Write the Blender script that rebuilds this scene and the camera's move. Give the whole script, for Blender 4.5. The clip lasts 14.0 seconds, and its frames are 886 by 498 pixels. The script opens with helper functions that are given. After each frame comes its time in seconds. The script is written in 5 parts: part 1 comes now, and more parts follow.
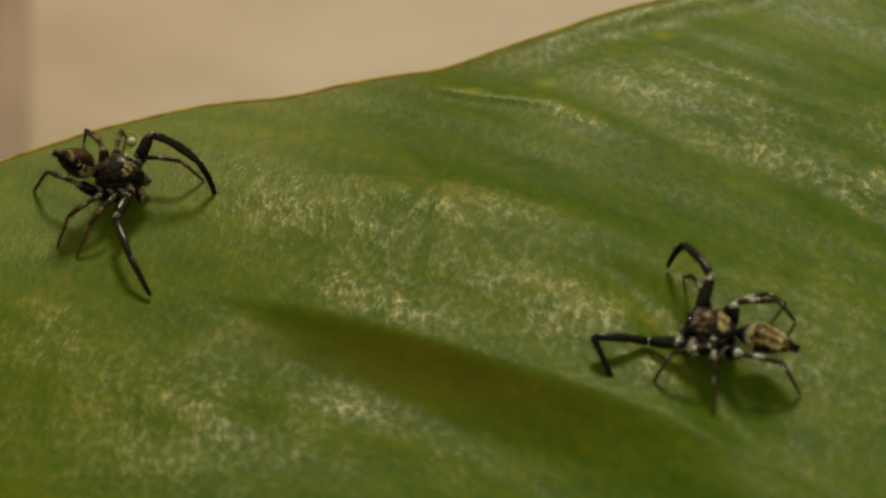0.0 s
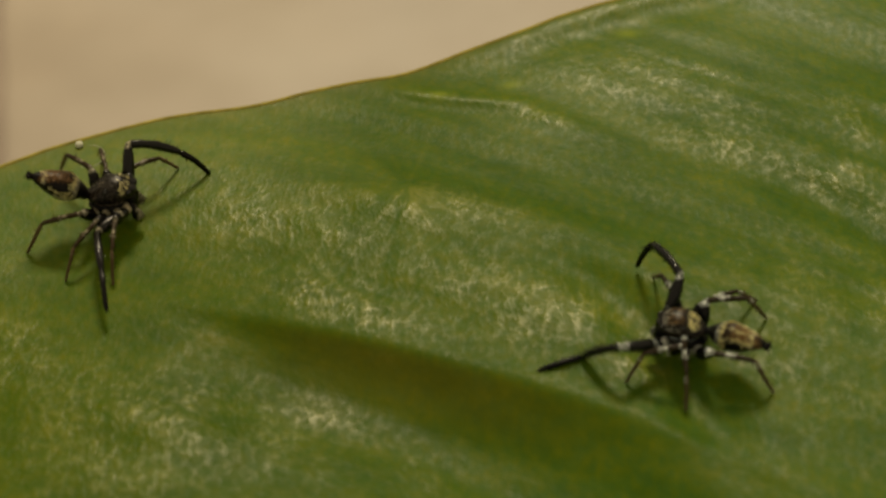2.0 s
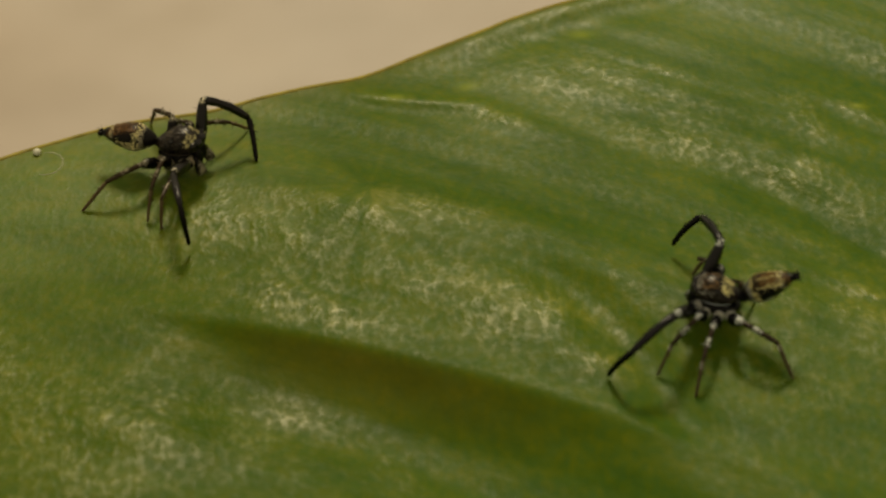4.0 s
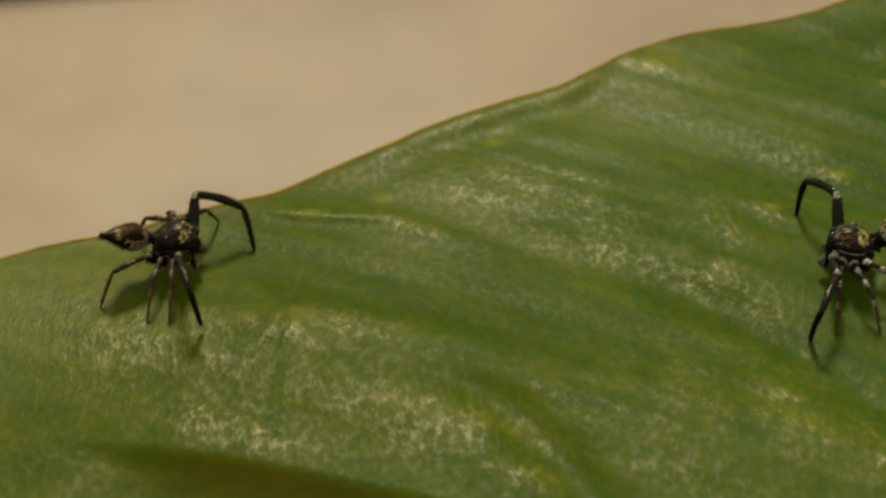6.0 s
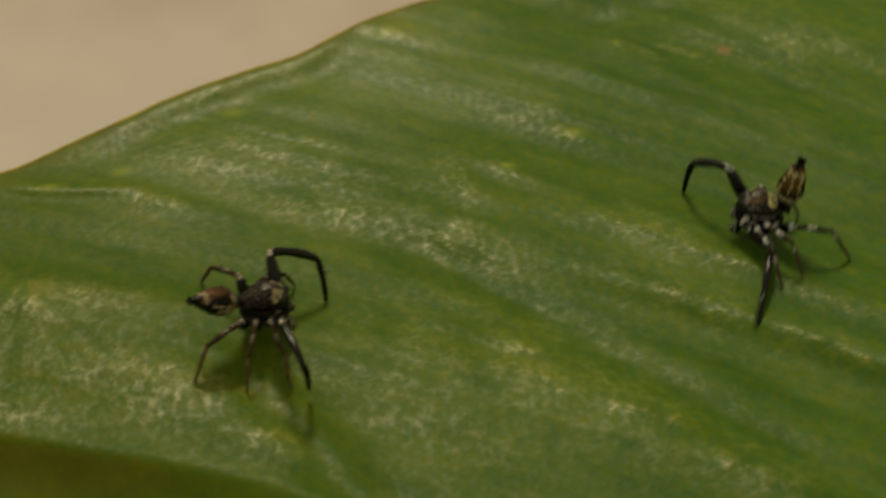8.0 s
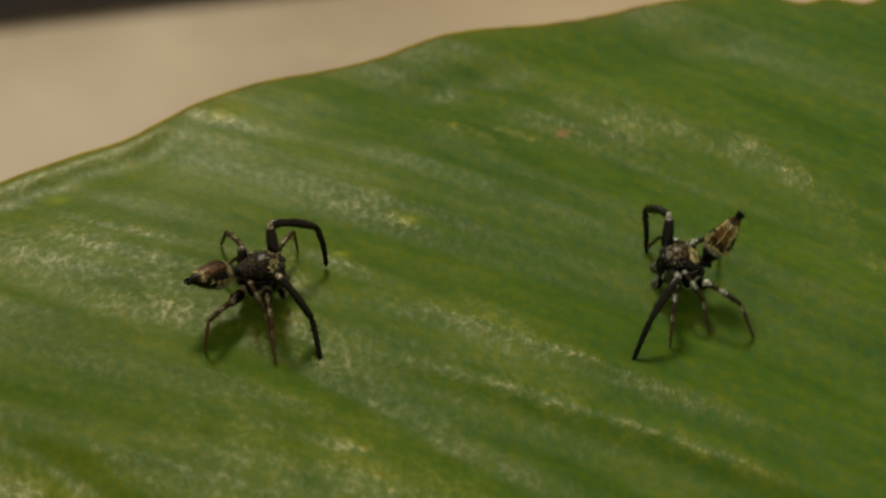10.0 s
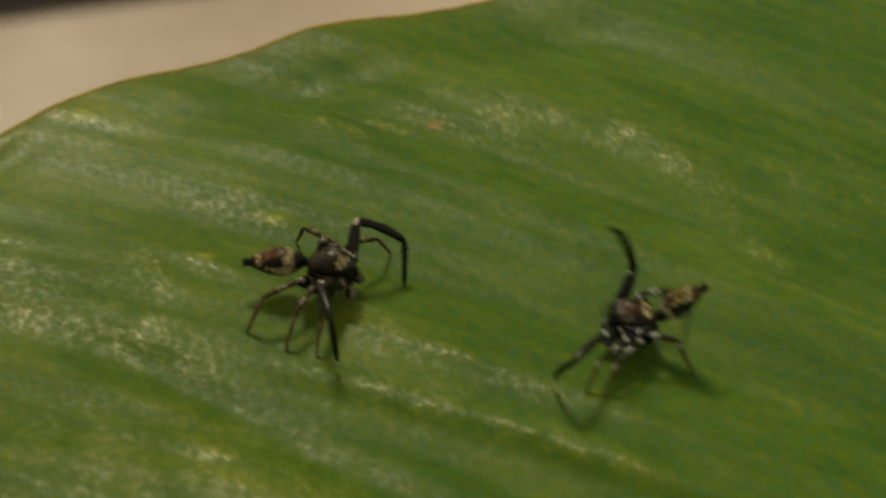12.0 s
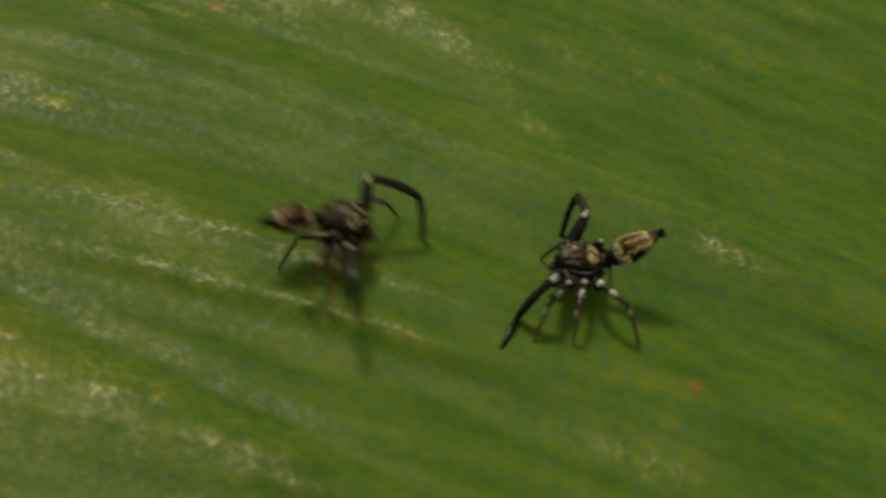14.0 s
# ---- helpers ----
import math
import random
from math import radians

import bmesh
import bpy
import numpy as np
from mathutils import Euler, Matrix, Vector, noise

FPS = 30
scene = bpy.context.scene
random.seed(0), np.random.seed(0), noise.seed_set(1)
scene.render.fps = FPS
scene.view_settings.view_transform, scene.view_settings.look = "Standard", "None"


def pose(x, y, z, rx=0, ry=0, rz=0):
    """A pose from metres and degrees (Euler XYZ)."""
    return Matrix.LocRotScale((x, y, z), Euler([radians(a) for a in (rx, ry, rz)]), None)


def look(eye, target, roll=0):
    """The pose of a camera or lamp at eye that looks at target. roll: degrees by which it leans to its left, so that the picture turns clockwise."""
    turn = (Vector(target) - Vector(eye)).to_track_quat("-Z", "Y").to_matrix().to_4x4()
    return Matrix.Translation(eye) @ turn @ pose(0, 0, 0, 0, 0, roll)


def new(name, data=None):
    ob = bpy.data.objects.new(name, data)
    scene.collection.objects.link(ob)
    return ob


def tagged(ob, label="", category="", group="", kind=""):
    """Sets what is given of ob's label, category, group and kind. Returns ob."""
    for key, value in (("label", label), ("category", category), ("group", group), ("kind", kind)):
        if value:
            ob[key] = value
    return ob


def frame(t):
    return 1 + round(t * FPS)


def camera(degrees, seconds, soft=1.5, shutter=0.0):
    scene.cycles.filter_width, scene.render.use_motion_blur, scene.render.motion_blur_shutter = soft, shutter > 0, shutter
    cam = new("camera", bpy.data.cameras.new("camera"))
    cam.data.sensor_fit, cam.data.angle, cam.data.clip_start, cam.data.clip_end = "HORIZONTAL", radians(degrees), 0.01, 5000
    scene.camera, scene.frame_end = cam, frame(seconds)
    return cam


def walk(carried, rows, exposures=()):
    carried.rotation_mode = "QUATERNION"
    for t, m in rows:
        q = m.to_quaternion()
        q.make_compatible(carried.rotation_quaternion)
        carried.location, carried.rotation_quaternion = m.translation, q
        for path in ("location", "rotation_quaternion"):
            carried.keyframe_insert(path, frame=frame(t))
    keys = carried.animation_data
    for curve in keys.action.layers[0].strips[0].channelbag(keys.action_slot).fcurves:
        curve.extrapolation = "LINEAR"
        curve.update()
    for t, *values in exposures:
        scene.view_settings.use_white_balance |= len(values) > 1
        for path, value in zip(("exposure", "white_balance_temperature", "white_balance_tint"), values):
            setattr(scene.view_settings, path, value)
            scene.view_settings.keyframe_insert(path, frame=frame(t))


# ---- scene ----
# ------------------------------------------------------------------ camera
MM = 0.001
cam = camera(20.961, 14.0, soft=2.3, shutter=0.9)
cam.data.dof.use_dof = True
cam.data.dof.focus_distance = 0.134
cam.data.dof.aperture_fstop = 52.0
walk(cam, [
    (0, look((-0.000000, -0.102465, 0.085978), (-0.000013, -0.005608, 0), -1.614)),
    (0.5, look((-0.000921, -0.101634, 0.085997), (-0.000279, -0.006570, 0), -1.611)),
    (1, look((-0.000470, -0.101417, 0.085809), (0.000225, -0.006593, 0), -1.919)),
    (1.5, look((-0.000306, -0.101315, 0.084642), (0.000751, -0.006834, 0), -2.184)),
    (2, look((0.000969, -0.101583, 0.086046), (0.001704, -0.005244, 0), -2.967)),
    (2.2, look((0.000565, -0.102307, 0.086503), (0.001467, -0.005074, 0), -3.166)),
    (4.3, look((-0.003013, -0.102321, 0.085470), (0.004804, -0.005363, 0), -1.657)),
    (4.5, look((-0.003071, -0.102299, 0.086041), (0.005740, -0.004509, 0), -1.759)),
    (5, look((-0.002764, -0.100520, 0.087465), (0.008033, 0.000783, 0), -1.680)),
    (5.5, look((-0.002710, -0.100510, 0.087133), (0.009011, 0.002637, 0), -1.533)),
    (6, look((-0.002855, -0.100775, 0.087055), (0.009135, 0.003625, 0), -1.811)),
    (6.5, look((-0.001869, -0.100783, 0.086895), (0.014217, 0.005349, 0), -1.511)),
    (7, look((-0.001474, -0.100862, 0.085315), (0.015785, 0.002289, 0), -0.702)),
    (7.5, look((0.000785, -0.102164, 0.085275), (0.020517, -0.000564, 0), -0.678)),
    (8, look((0.001190, -0.103639, 0.086134), (0.023120, -0.002313, 0), -0.338)),
    (8.5, look((0.001863, -0.103580, 0.087315), (0.027626, -0.000561, 0), 0.490)),
    (9, look((0.002595, -0.103162, 0.086973), (0.029819, -0.000451, 0), 1.521)),
    (9.2, look((0.003182, -0.102792, 0.086647), (0.030854, 0.000368, 0), 1.510)),
    (11.3, look((0.006212, -0.096656, 0.083770), (0.038674, 0.004873, 0), 2.540)),
    (11.5, look((0.007186, -0.097019, 0.083336), (0.038955, 0.003700, 0), 2.169)),
    (12, look((0.008232, -0.097677, 0.083019), (0.041306, 0.001349, 0), 1.628)),
    (12.5, look((0.009057, -0.098306, 0.082862), (0.044039, -0.002812, 0), 2.362)),
    (13, look((0.009557, -0.099742, 0.082522), (0.045444, -0.007637, 0), 2.964)),
    (13.5, look((0.009795, -0.100734, 0.082455), (0.046864, -0.010499, 0), 3.164)),
    (14, look((0.010738, -0.101574, 0.084210), (0.049370, -0.012218, 0), 3.519)),
], [(0.0, -0.03, 6850, 10), (4.5, -0.04, 6800, 10), (6.0, -0.06, 6800, 10), (7.0, -0.16, 6700, 10), (8.0, -0.14, 6600, 10), (9.2, -0.08, 6550, 10), (11.3, -0.04, 6400, 12), (12.5, 0.02, 6400, 12), (14.0, 0.06, 6400, 12)])

# ------------------------------------------------------------------ light
scene.view_settings.exposure = 0.0
world = bpy.data.worlds.new("world")
world.use_nodes = True
scene.world = world
world.node_tree.nodes["Background"].inputs["Color"].default_value = (1.0, 0.86, 0.56, 1)
world.node_tree.nodes["Background"].inputs["Strength"].default_value = 0.40


def lamp(name, eye, target, size, power, colour):
    data = bpy.data.lights.new(name, "AREA")
    data.shape, data.size, data.energy, data.color = "DISK", size, power, colour
    ob = new(name, data)
    ob.matrix_world = look(eye, target)
    return ob


lamp("room_lamp", (0.10, 0.82, 1.00), (0.025, 0.0, 0.0), 0.28, 10.9, (1.0, 0.87, 0.60))


# ------------------------------------------------------------------ materials
def material(name):
    m = bpy.data.materials.new(name)
    m.use_nodes = True
    return m, m.node_tree.nodes, m.node_tree.links, m.node_tree.nodes["Principled BSDF"]


def node(nodes, kind, **values):
    n = nodes.new(kind)
    for key, value in values.items():
        n.inputs[key.replace("_", " ")].default_value = value
    return n


def ramp(nodes, links, source, stops):
    r = nodes.new("ShaderNodeValToRGB")
    el = r.color_ramp.elements
    el[0].position, el[0].color = stops[0][0], (*stops[0][1], 1)
    el[1].position, el[1].color = stops[-1][0], (*stops[-1][1], 1)
    for p, c in stops[1:-1]:
        e = el.new(p)
        e.color = (*c, 1)
    links.new(source, r.inputs["Fac"])
    return r


def mixed(nodes, links, fac, a, b, mode="MIX"):
    m = nodes.new("ShaderNodeMix")
    m.data_type, m.blend_type = "RGBA", mode
    for socket, value in ((m.inputs[0], fac), (m.inputs[6], a), (m.inputs[7], b)):
        if hasattr(value, "links"):
            links.new(value, socket)
        elif isinstance(value, tuple):
            socket.default_value = (*value, 1)
        else:
            socket.default_value = value
    return m.outputs[2]


def maths(nodes, links, op, a, b=0.0, clamp=False):
    m = nodes.new("ShaderNodeMath")
    m.operation, m.use_clamp = op, clamp
    for socket, value in ((m.inputs[0], a), (m.inputs[1], b)):
        if hasattr(value, "links"):
            links.new(value, socket)
        else:
            socket.default_value = value
    return m.outputs[0]


def grey(v):
    return (v, v, v)


def leaf_material():
    m, nodes, links, p = material("leaf_skin")
    uv = nodes.new("ShaderNodeUVMap")
    uv.uv_map = "vein"                       # u along the veins, v across them, in millimetres
    stretch = nodes.new("ShaderNodeMapping")
    stretch.inputs["Scale"].default_value = (0.72, 1.0, 1.0)
    links.new(uv.outputs[0], stretch.inputs[0])
    cross = nodes.new("ShaderNodeMapping")
    cross.inputs["Scale"].default_value = (1150, 800, 800)
    place = nodes.new("ShaderNodeTexCoord")
    links.new(place.outputs["Object"], cross.inputs[0])
    broad = node(nodes, "ShaderNodeTexNoise", Scale=0.09, Detail=3.0, Roughness=0.55)
    links.new(stretch.outputs[0], broad.inputs["Vector"])
    streak = nodes.new("ShaderNodeMapping")
    streak.inputs["Scale"].default_value = (0.50, 1.0, 1.0)
    links.new(uv.outputs[0], streak.inputs[0])
    mid = node(nodes, "ShaderNodeTexNoise", Scale=0.42, Detail=4.0, Roughness=0.55)
    links.new(streak.outputs[0], mid.inputs["Vector"])
    fine = node(nodes, "ShaderNodeTexNoise", Scale=4.2, Detail=1.6, Roughness=0.5)
    links.new(cross.outputs[0], fine.inputs["Vector"])
    wrinkle = node(nodes, "ShaderNodeTexNoise", Scale=1.9, Detail=1.5, Roughness=0.5)
    links.new(cross.outputs[0], wrinkle.inputs["Vector"])
    base = ramp(nodes, links, mid.outputs["Fac"], [(0.30, (0.038, 0.090, 0.0019)), (0.52, (0.054, 0.110, 0.0025)), (0.74, (0.076, 0.129, 0.0042))])
    big = ramp(nodes, links, broad.outputs["Fac"], [(0.35, (0.82, 0.90, 0.9)), (0.65, (1.18, 1.09, 1.0))])
    col = mixed(nodes, links, 1.0, base.outputs[0], big.outputs[0], "MULTIPLY")
    mottle = node(nodes, "ShaderNodeTexNoise", Scale=1.1, Detail=3.0, Roughness=0.6)
    links.new(cross.outputs[0], mottle.inputs["Vector"])
    speckle = ramp(nodes, links, mottle.outputs["Fac"], [(0.32, (0.86, 0.93, 1.0)), (0.68, (1.15, 1.06, 1.12))])
    col = mixed(nodes, links, 1.0, col, speckle.outputs[0], "MULTIPLY")
    # grains of yellower and bluer green
    grains = node(nodes, "ShaderNodeTexNoise", Scale=1.7, Detail=2.0, Roughness=0.6)
    links.new(cross.outputs[0], grains.inputs["Vector"])
    tinted = ramp(nodes, links, grains.outputs["Fac"], [(0.34, (0.84, 0.97, 1.6)), (0.50, (1.0, 1.0, 1.0)), (0.66, (1.22, 1.05, 0.6))])
    col = mixed(nodes, links, 1.0, col, tinted.outputs[0], "MULTIPLY")
    us = nodes.new("ShaderNodeSeparateXYZ")
    links.new(uv.outputs[0], us.inputs[0])
    # green that grows lighter and bluer with u
    u_span = nodes.new("ShaderNodeMapRange")
    u_span.inputs[1].default_value, u_span.inputs[2].default_value = -10.0, 62.0
    links.new(us.outputs[0], u_span.inputs[0])
    hue = ramp(nodes, links, u_span.outputs[0], [(0.0, (1.17, 1.0, 1.0)), (1.0, (1.19, 1.20, 6.6))])
    col = mixed(nodes, links, 1.0, col, hue.outputs[0], "MULTIPLY")
    tone = nodes.new("ShaderNodeUVMap")
    tone.uv_map = "tone"
    ts = nodes.new("ShaderNodeSeparateXYZ")
    links.new(tone.outputs[0], ts.inputs[0])
    # paler tint that puts stronger light and sheen into the leaf's colour
    lit_tint = mixed(nodes, links, 1.0, col, (1.80, 1.55, 1.5), "MULTIPLY")
    col = mixed(nodes, links, ts.outputs[0], col, lit_tint)
    col = mixed(nodes, links, ts.outputs[1], col, (0.22, 0.27, 0.015))
    # sheen painted into the colour: small pale glints gathered in patches along the veins
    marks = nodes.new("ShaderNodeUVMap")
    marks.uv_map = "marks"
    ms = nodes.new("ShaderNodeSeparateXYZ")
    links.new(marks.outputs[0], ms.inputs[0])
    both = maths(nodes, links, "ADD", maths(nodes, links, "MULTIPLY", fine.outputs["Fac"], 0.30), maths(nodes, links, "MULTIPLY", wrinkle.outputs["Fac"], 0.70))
    glint = ramp(nodes, links, both, [(0.46, grey(0)), (0.70, grey(1))])
    sheen_paint = maths(nodes, links, "ADD", maths(nodes, links, "MULTIPLY", glint.outputs[0], 0.35), 0.08)
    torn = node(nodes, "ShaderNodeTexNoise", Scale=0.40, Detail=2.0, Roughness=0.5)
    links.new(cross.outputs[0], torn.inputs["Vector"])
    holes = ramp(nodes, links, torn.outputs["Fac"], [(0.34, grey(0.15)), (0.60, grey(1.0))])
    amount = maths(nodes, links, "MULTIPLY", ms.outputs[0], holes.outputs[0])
    painted_sheen = maths(nodes, links, "MULTIPLY", amount, sheen_paint, True)
    col = mixed(nodes, links, painted_sheen, col, (0.47, 0.44, 0.06))
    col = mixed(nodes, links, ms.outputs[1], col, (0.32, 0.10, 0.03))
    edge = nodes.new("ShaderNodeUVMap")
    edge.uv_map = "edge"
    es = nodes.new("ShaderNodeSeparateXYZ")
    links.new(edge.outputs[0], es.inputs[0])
    # brown of the fold, which also paints shade onto its flank
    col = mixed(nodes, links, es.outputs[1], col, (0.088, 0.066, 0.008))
    # yellowish margin along the edge
    rim = ramp(nodes, links, maths(nodes, links, "MULTIPLY", es.outputs[0], 0.5), [(0.04, grey(0.65)), (0.20, grey(0.30)), (1.0, grey(0.0))])
    col = mixed(nodes, links, rim.outputs[0], col, (0.13, 0.14, 0.02))
    links.new(col, p.inputs["Base Color"])
    rough = ramp(nodes, links, both, [(0.35, grey(0.44)), (0.65, grey(0.33))])
    links.new(rough.outputs[0], p.inputs["Roughness"])
    gloss = maths(nodes, links, "ADD", maths(nodes, links, "MULTIPLY", amount, maths(nodes, links, "ADD", maths(nodes, links, "MULTIPLY", glint.outputs[0], 0.25), 0.09)), 0.035)
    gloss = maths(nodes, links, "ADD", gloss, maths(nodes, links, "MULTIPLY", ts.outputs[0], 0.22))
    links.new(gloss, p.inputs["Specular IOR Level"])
    # relief: wrinkled cells, strongest in the patches
    h = maths(nodes, links, "MULTIPLY", both, maths(nodes, links, "ADD", maths(nodes, links, "MULTIPLY", ms.outputs[0], 0.10), 0.022))
    h = maths(nodes, links, "ADD", h, maths(nodes, links, "MULTIPLY", mid.outputs["Fac"], 0.05))
    bump = nodes.new("ShaderNodeBump")
    bump.inputs["Strength"].default_value = 1.0
    bump.inputs["Distance"].default_value = 1.0 * MM
    links.new(h, bump.inputs["Height"])
    links.new(bump.outputs[0], p.inputs["Normal"])
    return m


def tile_material():
    m, nodes, links, p = material("tan_tile")
    co = nodes.new("ShaderNodeTexCoord")
    n = node(nodes, "ShaderNodeTexNoise", Scale=14.0, Detail=5.0, Roughness=0.6)
    info = nodes.new("ShaderNodeObjectInfo")
    spread = nodes.new("ShaderNodeVectorMath")
    spread.operation = "ADD"
    shift = maths(nodes, links, "MULTIPLY", info.outputs["Random"], 40.0)
    links.new(co.outputs["Object"], spread.inputs[0])
    links.new(shift, spread.inputs[1])
    links.new(spread.outputs[0], n.inputs["Vector"])
    r = ramp(nodes, links, n.outputs["Fac"], [(0.30, (0.34, 0.285, 0.23)), (0.52, (0.445, 0.385, 0.32)), (0.72, (0.49, 0.435, 0.37))])
    g = node(nodes, "ShaderNodeTexNoise", Scale=5.0, Detail=2.0)
    links.new(spread.outputs[0], g.inputs["Vector"])
    f = node(nodes, "ShaderNodeTexNoise", Scale=55.0, Detail=3.0, Roughness=0.55)
    links.new(spread.outputs[0], f.inputs["Vector"])
    blot = ramp(nodes, links, f.outputs["Fac"], [(0.32, (0.93, 0.92, 0.90)), (0.52, (1.0, 1.0, 1.0)), (0.70, (1.04, 1.03, 1.02))])
    tint = ramp(nodes, links, g.outputs["Fac"], [(0.40, (1.0, 0.93, 0.86)), (0.60, (1.0, 1.02, 1.10))])
    links.new(mixed(nodes, links, 1.0, mixed(nodes, links, 1.0, r.outputs[0], blot.outputs[0], "MULTIPLY"), tint.outputs[0], "MULTIPLY"), p.inputs["Base Color"])
    p.inputs["Roughness"].default_value = 0.6
    b = nodes.new("ShaderNodeBump")
    b.inputs["Strength"].default_value = 0.15
    links.new(n.outputs["Fac"], b.inputs["Height"])
    links.new(b.outputs[0], p.inputs["Normal"])
    return m


def plain_material(name, colour, rough, vary=0.25, scale=20.0, shine=0.5, metal=0.0):
    m, nodes, links, p = material(name)
    co = nodes.new("ShaderNodeTexCoord")
    n = node(nodes, "ShaderNodeTexNoise", Scale=scale, Detail=4.0)
    links.new(co.outputs["Object"], n.inputs["Vector"])
    lo = tuple(c * (1 - vary) for c in colour)
    hi = tuple(min(1, c * (1 + vary)) for c in colour)
    r = ramp(nodes, links, n.outputs["Fac"], [(0.3, lo), (0.7, hi)])
    links.new(r.outputs[0], p.inputs["Base Color"])
    p.inputs["Roughness"].default_value = rough
    p.inputs["Specular IOR Level"].default_value = shine
    p.inputs["Metallic"].default_value = metal
    return m


def band(nodes, links, value, lo, hi, soft):
    """1 where value lies between lo and hi, falling off softly."""
    out = None
    for start, end in ((lo - soft, lo + soft), (hi + soft, hi - soft)):
        r = nodes.new("ShaderNodeMapRange")
        r.interpolation_type = "SMOOTHSTEP"
        links.new(value, r.inputs[0])
        r.inputs[1].default_value, r.inputs[2].default_value = start, end
        if start > end:
            r.inputs[1].default_value, r.inputs[2].default_value = end, start
            r.inputs[3].default_value, r.inputs[4].default_value = 1.0, 0.0
        out = r.outputs[0] if out is None else maths(nodes, links, "MULTIPLY", out, r.outputs[0])
    return out


def pattern_material(name, dark, pale, rust, pale_boxes, rust_boxes, rough=0.3, ragged=0.32, shine=0.16):
    """Cuticle with bands of scale hairs. Each box: (x lo, x hi), (|y| lo, |y| hi), (z lo, z hi) in millimetres, and how dense it is."""
    m, nodes, links, p = material(name)
    co = nodes.new("ShaderNodeTexCoord")
    mp = nodes.new("ShaderNodeMapping")
    mp.inputs["Scale"].default_value = (1000, 1000, 1000)
    links.new(co.outputs["Object"], mp.inputs[0])
    warp = node(nodes, "ShaderNodeTexNoise", Scale=2.2, Detail=3.0, Roughness=0.6)
    links.new(mp.outputs[0], warp.inputs["Vector"])
    hair = node(nodes, "ShaderNodeTexNoise", Scale=11.0, Detail=3.0, Roughness=0.7)
    comb = nodes.new("ShaderNodeMapping")
    comb.inputs["Scale"].default_value = (0.45, 1.25, 1.25)
    links.new(mp.outputs[0], comb.inputs[0])
    links.new(comb.outputs[0], hair.inputs["Vector"])
    split = nodes.new("ShaderNodeSeparateXYZ")
    links.new(mp.outputs[0], split.inputs[0])
    wob = maths(nodes, links, "MULTIPLY", maths(nodes, links, "SUBTRACT", warp.outputs["Fac"], 0.5), ragged)
    ax = maths(nodes, links, "ADD", split.outputs[0], wob)
    ay = maths(nodes, links, "ADD", maths(nodes, links, "ABSOLUTE", split.outputs[1]), wob)
    az = maths(nodes, links, "ADD", split.outputs[2], wob)
    grain = ramp(nodes, links, hair.outputs["Fac"], [(0.44, grey(0.0)), (0.56, grey(1))]).outputs[0]
    col = dark
    for boxes, colour in ((rust_boxes, rust), (pale_boxes, pale)):
        total = None
        for bx, by, bz, k in boxes:
            one = None
            for value, (lo, hi) in ((ax, bx), (ay, by), (az, bz)):
                if (lo, hi) == (-9, 9):
                    continue
                w = band(nodes, links, value, lo, hi, 0.07)
                one = w if one is None else maths(nodes, links, "MULTIPLY", one, w)
            one = maths(nodes, links, "MULTIPLY", one, k)
            total = one if total is None else maths(nodes, links, "MAXIMUM", total, one)
        if total is not None:
            worn = ramp(nodes, links, warp.outputs["Fac"], [(0.34, grey(0.4)), (0.50, grey(1))]).outputs[0]
            cover = maths(nodes, links, "MULTIPLY", maths(nodes, links, "MULTIPLY", total, grain), worn)
            col = mixed(nodes, links, cover, col, colour)
            if colour == pale:
                gleam = maths(nodes, links, "MULTIPLY", cover, 0.3)
                links.new(gleam, p.inputs["Metallic"])
                links.new(maths(nodes, links, "ADD", maths(nodes, links, "MULTIPLY", cover, 0.48 - rough), rough), p.inputs["Roughness"])
                gloss = maths(nodes, links, "ADD", maths(nodes, links, "MULTIPLY", cover, 0.6), shine)
                links.new(gloss, p.inputs["Specular IOR Level"])
    if isinstance(col, tuple):
        col = mixed(nodes, links, grain, tuple(c * 0.6 for c in col), tuple(c * 1.4 for c in col))
    links.new(col, p.inputs["Base Color"])
    if not p.inputs["Roughness"].is_linked:
        p.inputs["Roughness"].default_value = rough
    p.inputs["Specular IOR Level"].default_value = shine
    b = nodes.new("ShaderNodeBump")
    b.inputs["Strength"].default_value = 0.4
    b.inputs["Distance"].default_value = 0.04 * MM
    links.new(hair.outputs["Fac"], b.inputs["Height"])
    links.new(b.outputs[0], p.inputs["Normal"])
    return m


LEAF = leaf_material()
TILE = tile_material()
GROUT = plain_material("grout", (0.31, 0.245, 0.21), 0.85)
SLATE = plain_material("dark_board", (0.035, 0.030, 0.036), 0.5)
MARGIN = plain_material("margin_skin", (0.30, 0.25, 0.045), 0.5, 0.3, 900.0, 0.15)
VEIN = plain_material("vein_skin", (0.080, 0.142, 0.010), 0.6, 0.15, 500.0, 0.05)
THREAD = plain_material("silk_line", (0.30, 0.32, 0.20), 0.6, 0.1, 900.0, 0.2)
SILK = plain_material("silk", (0.62, 0.62, 0.50), 0.5, 0.08, 900.0)

# ------------------------------------------------------------------ leaf
CREST = -13.15                                # where the sharp crest of the fold runs
SLOPE, BEND = 0.434, 0.00536                   # the veins run along y + SLOPE x + BEND x^2 = const, in millimetres


def vein(x, y):
    return y + SLOPE * x + BEND * x * x


def bell(d, w):
    return np.exp(-(d / w) ** 2)


def window(t, lo, hi, soft):
    """1 between lo and hi, falling off softly."""
    return 1 / (1 + np.exp(-(t - lo) / soft)) / (1 + np.exp((t - hi) / soft))


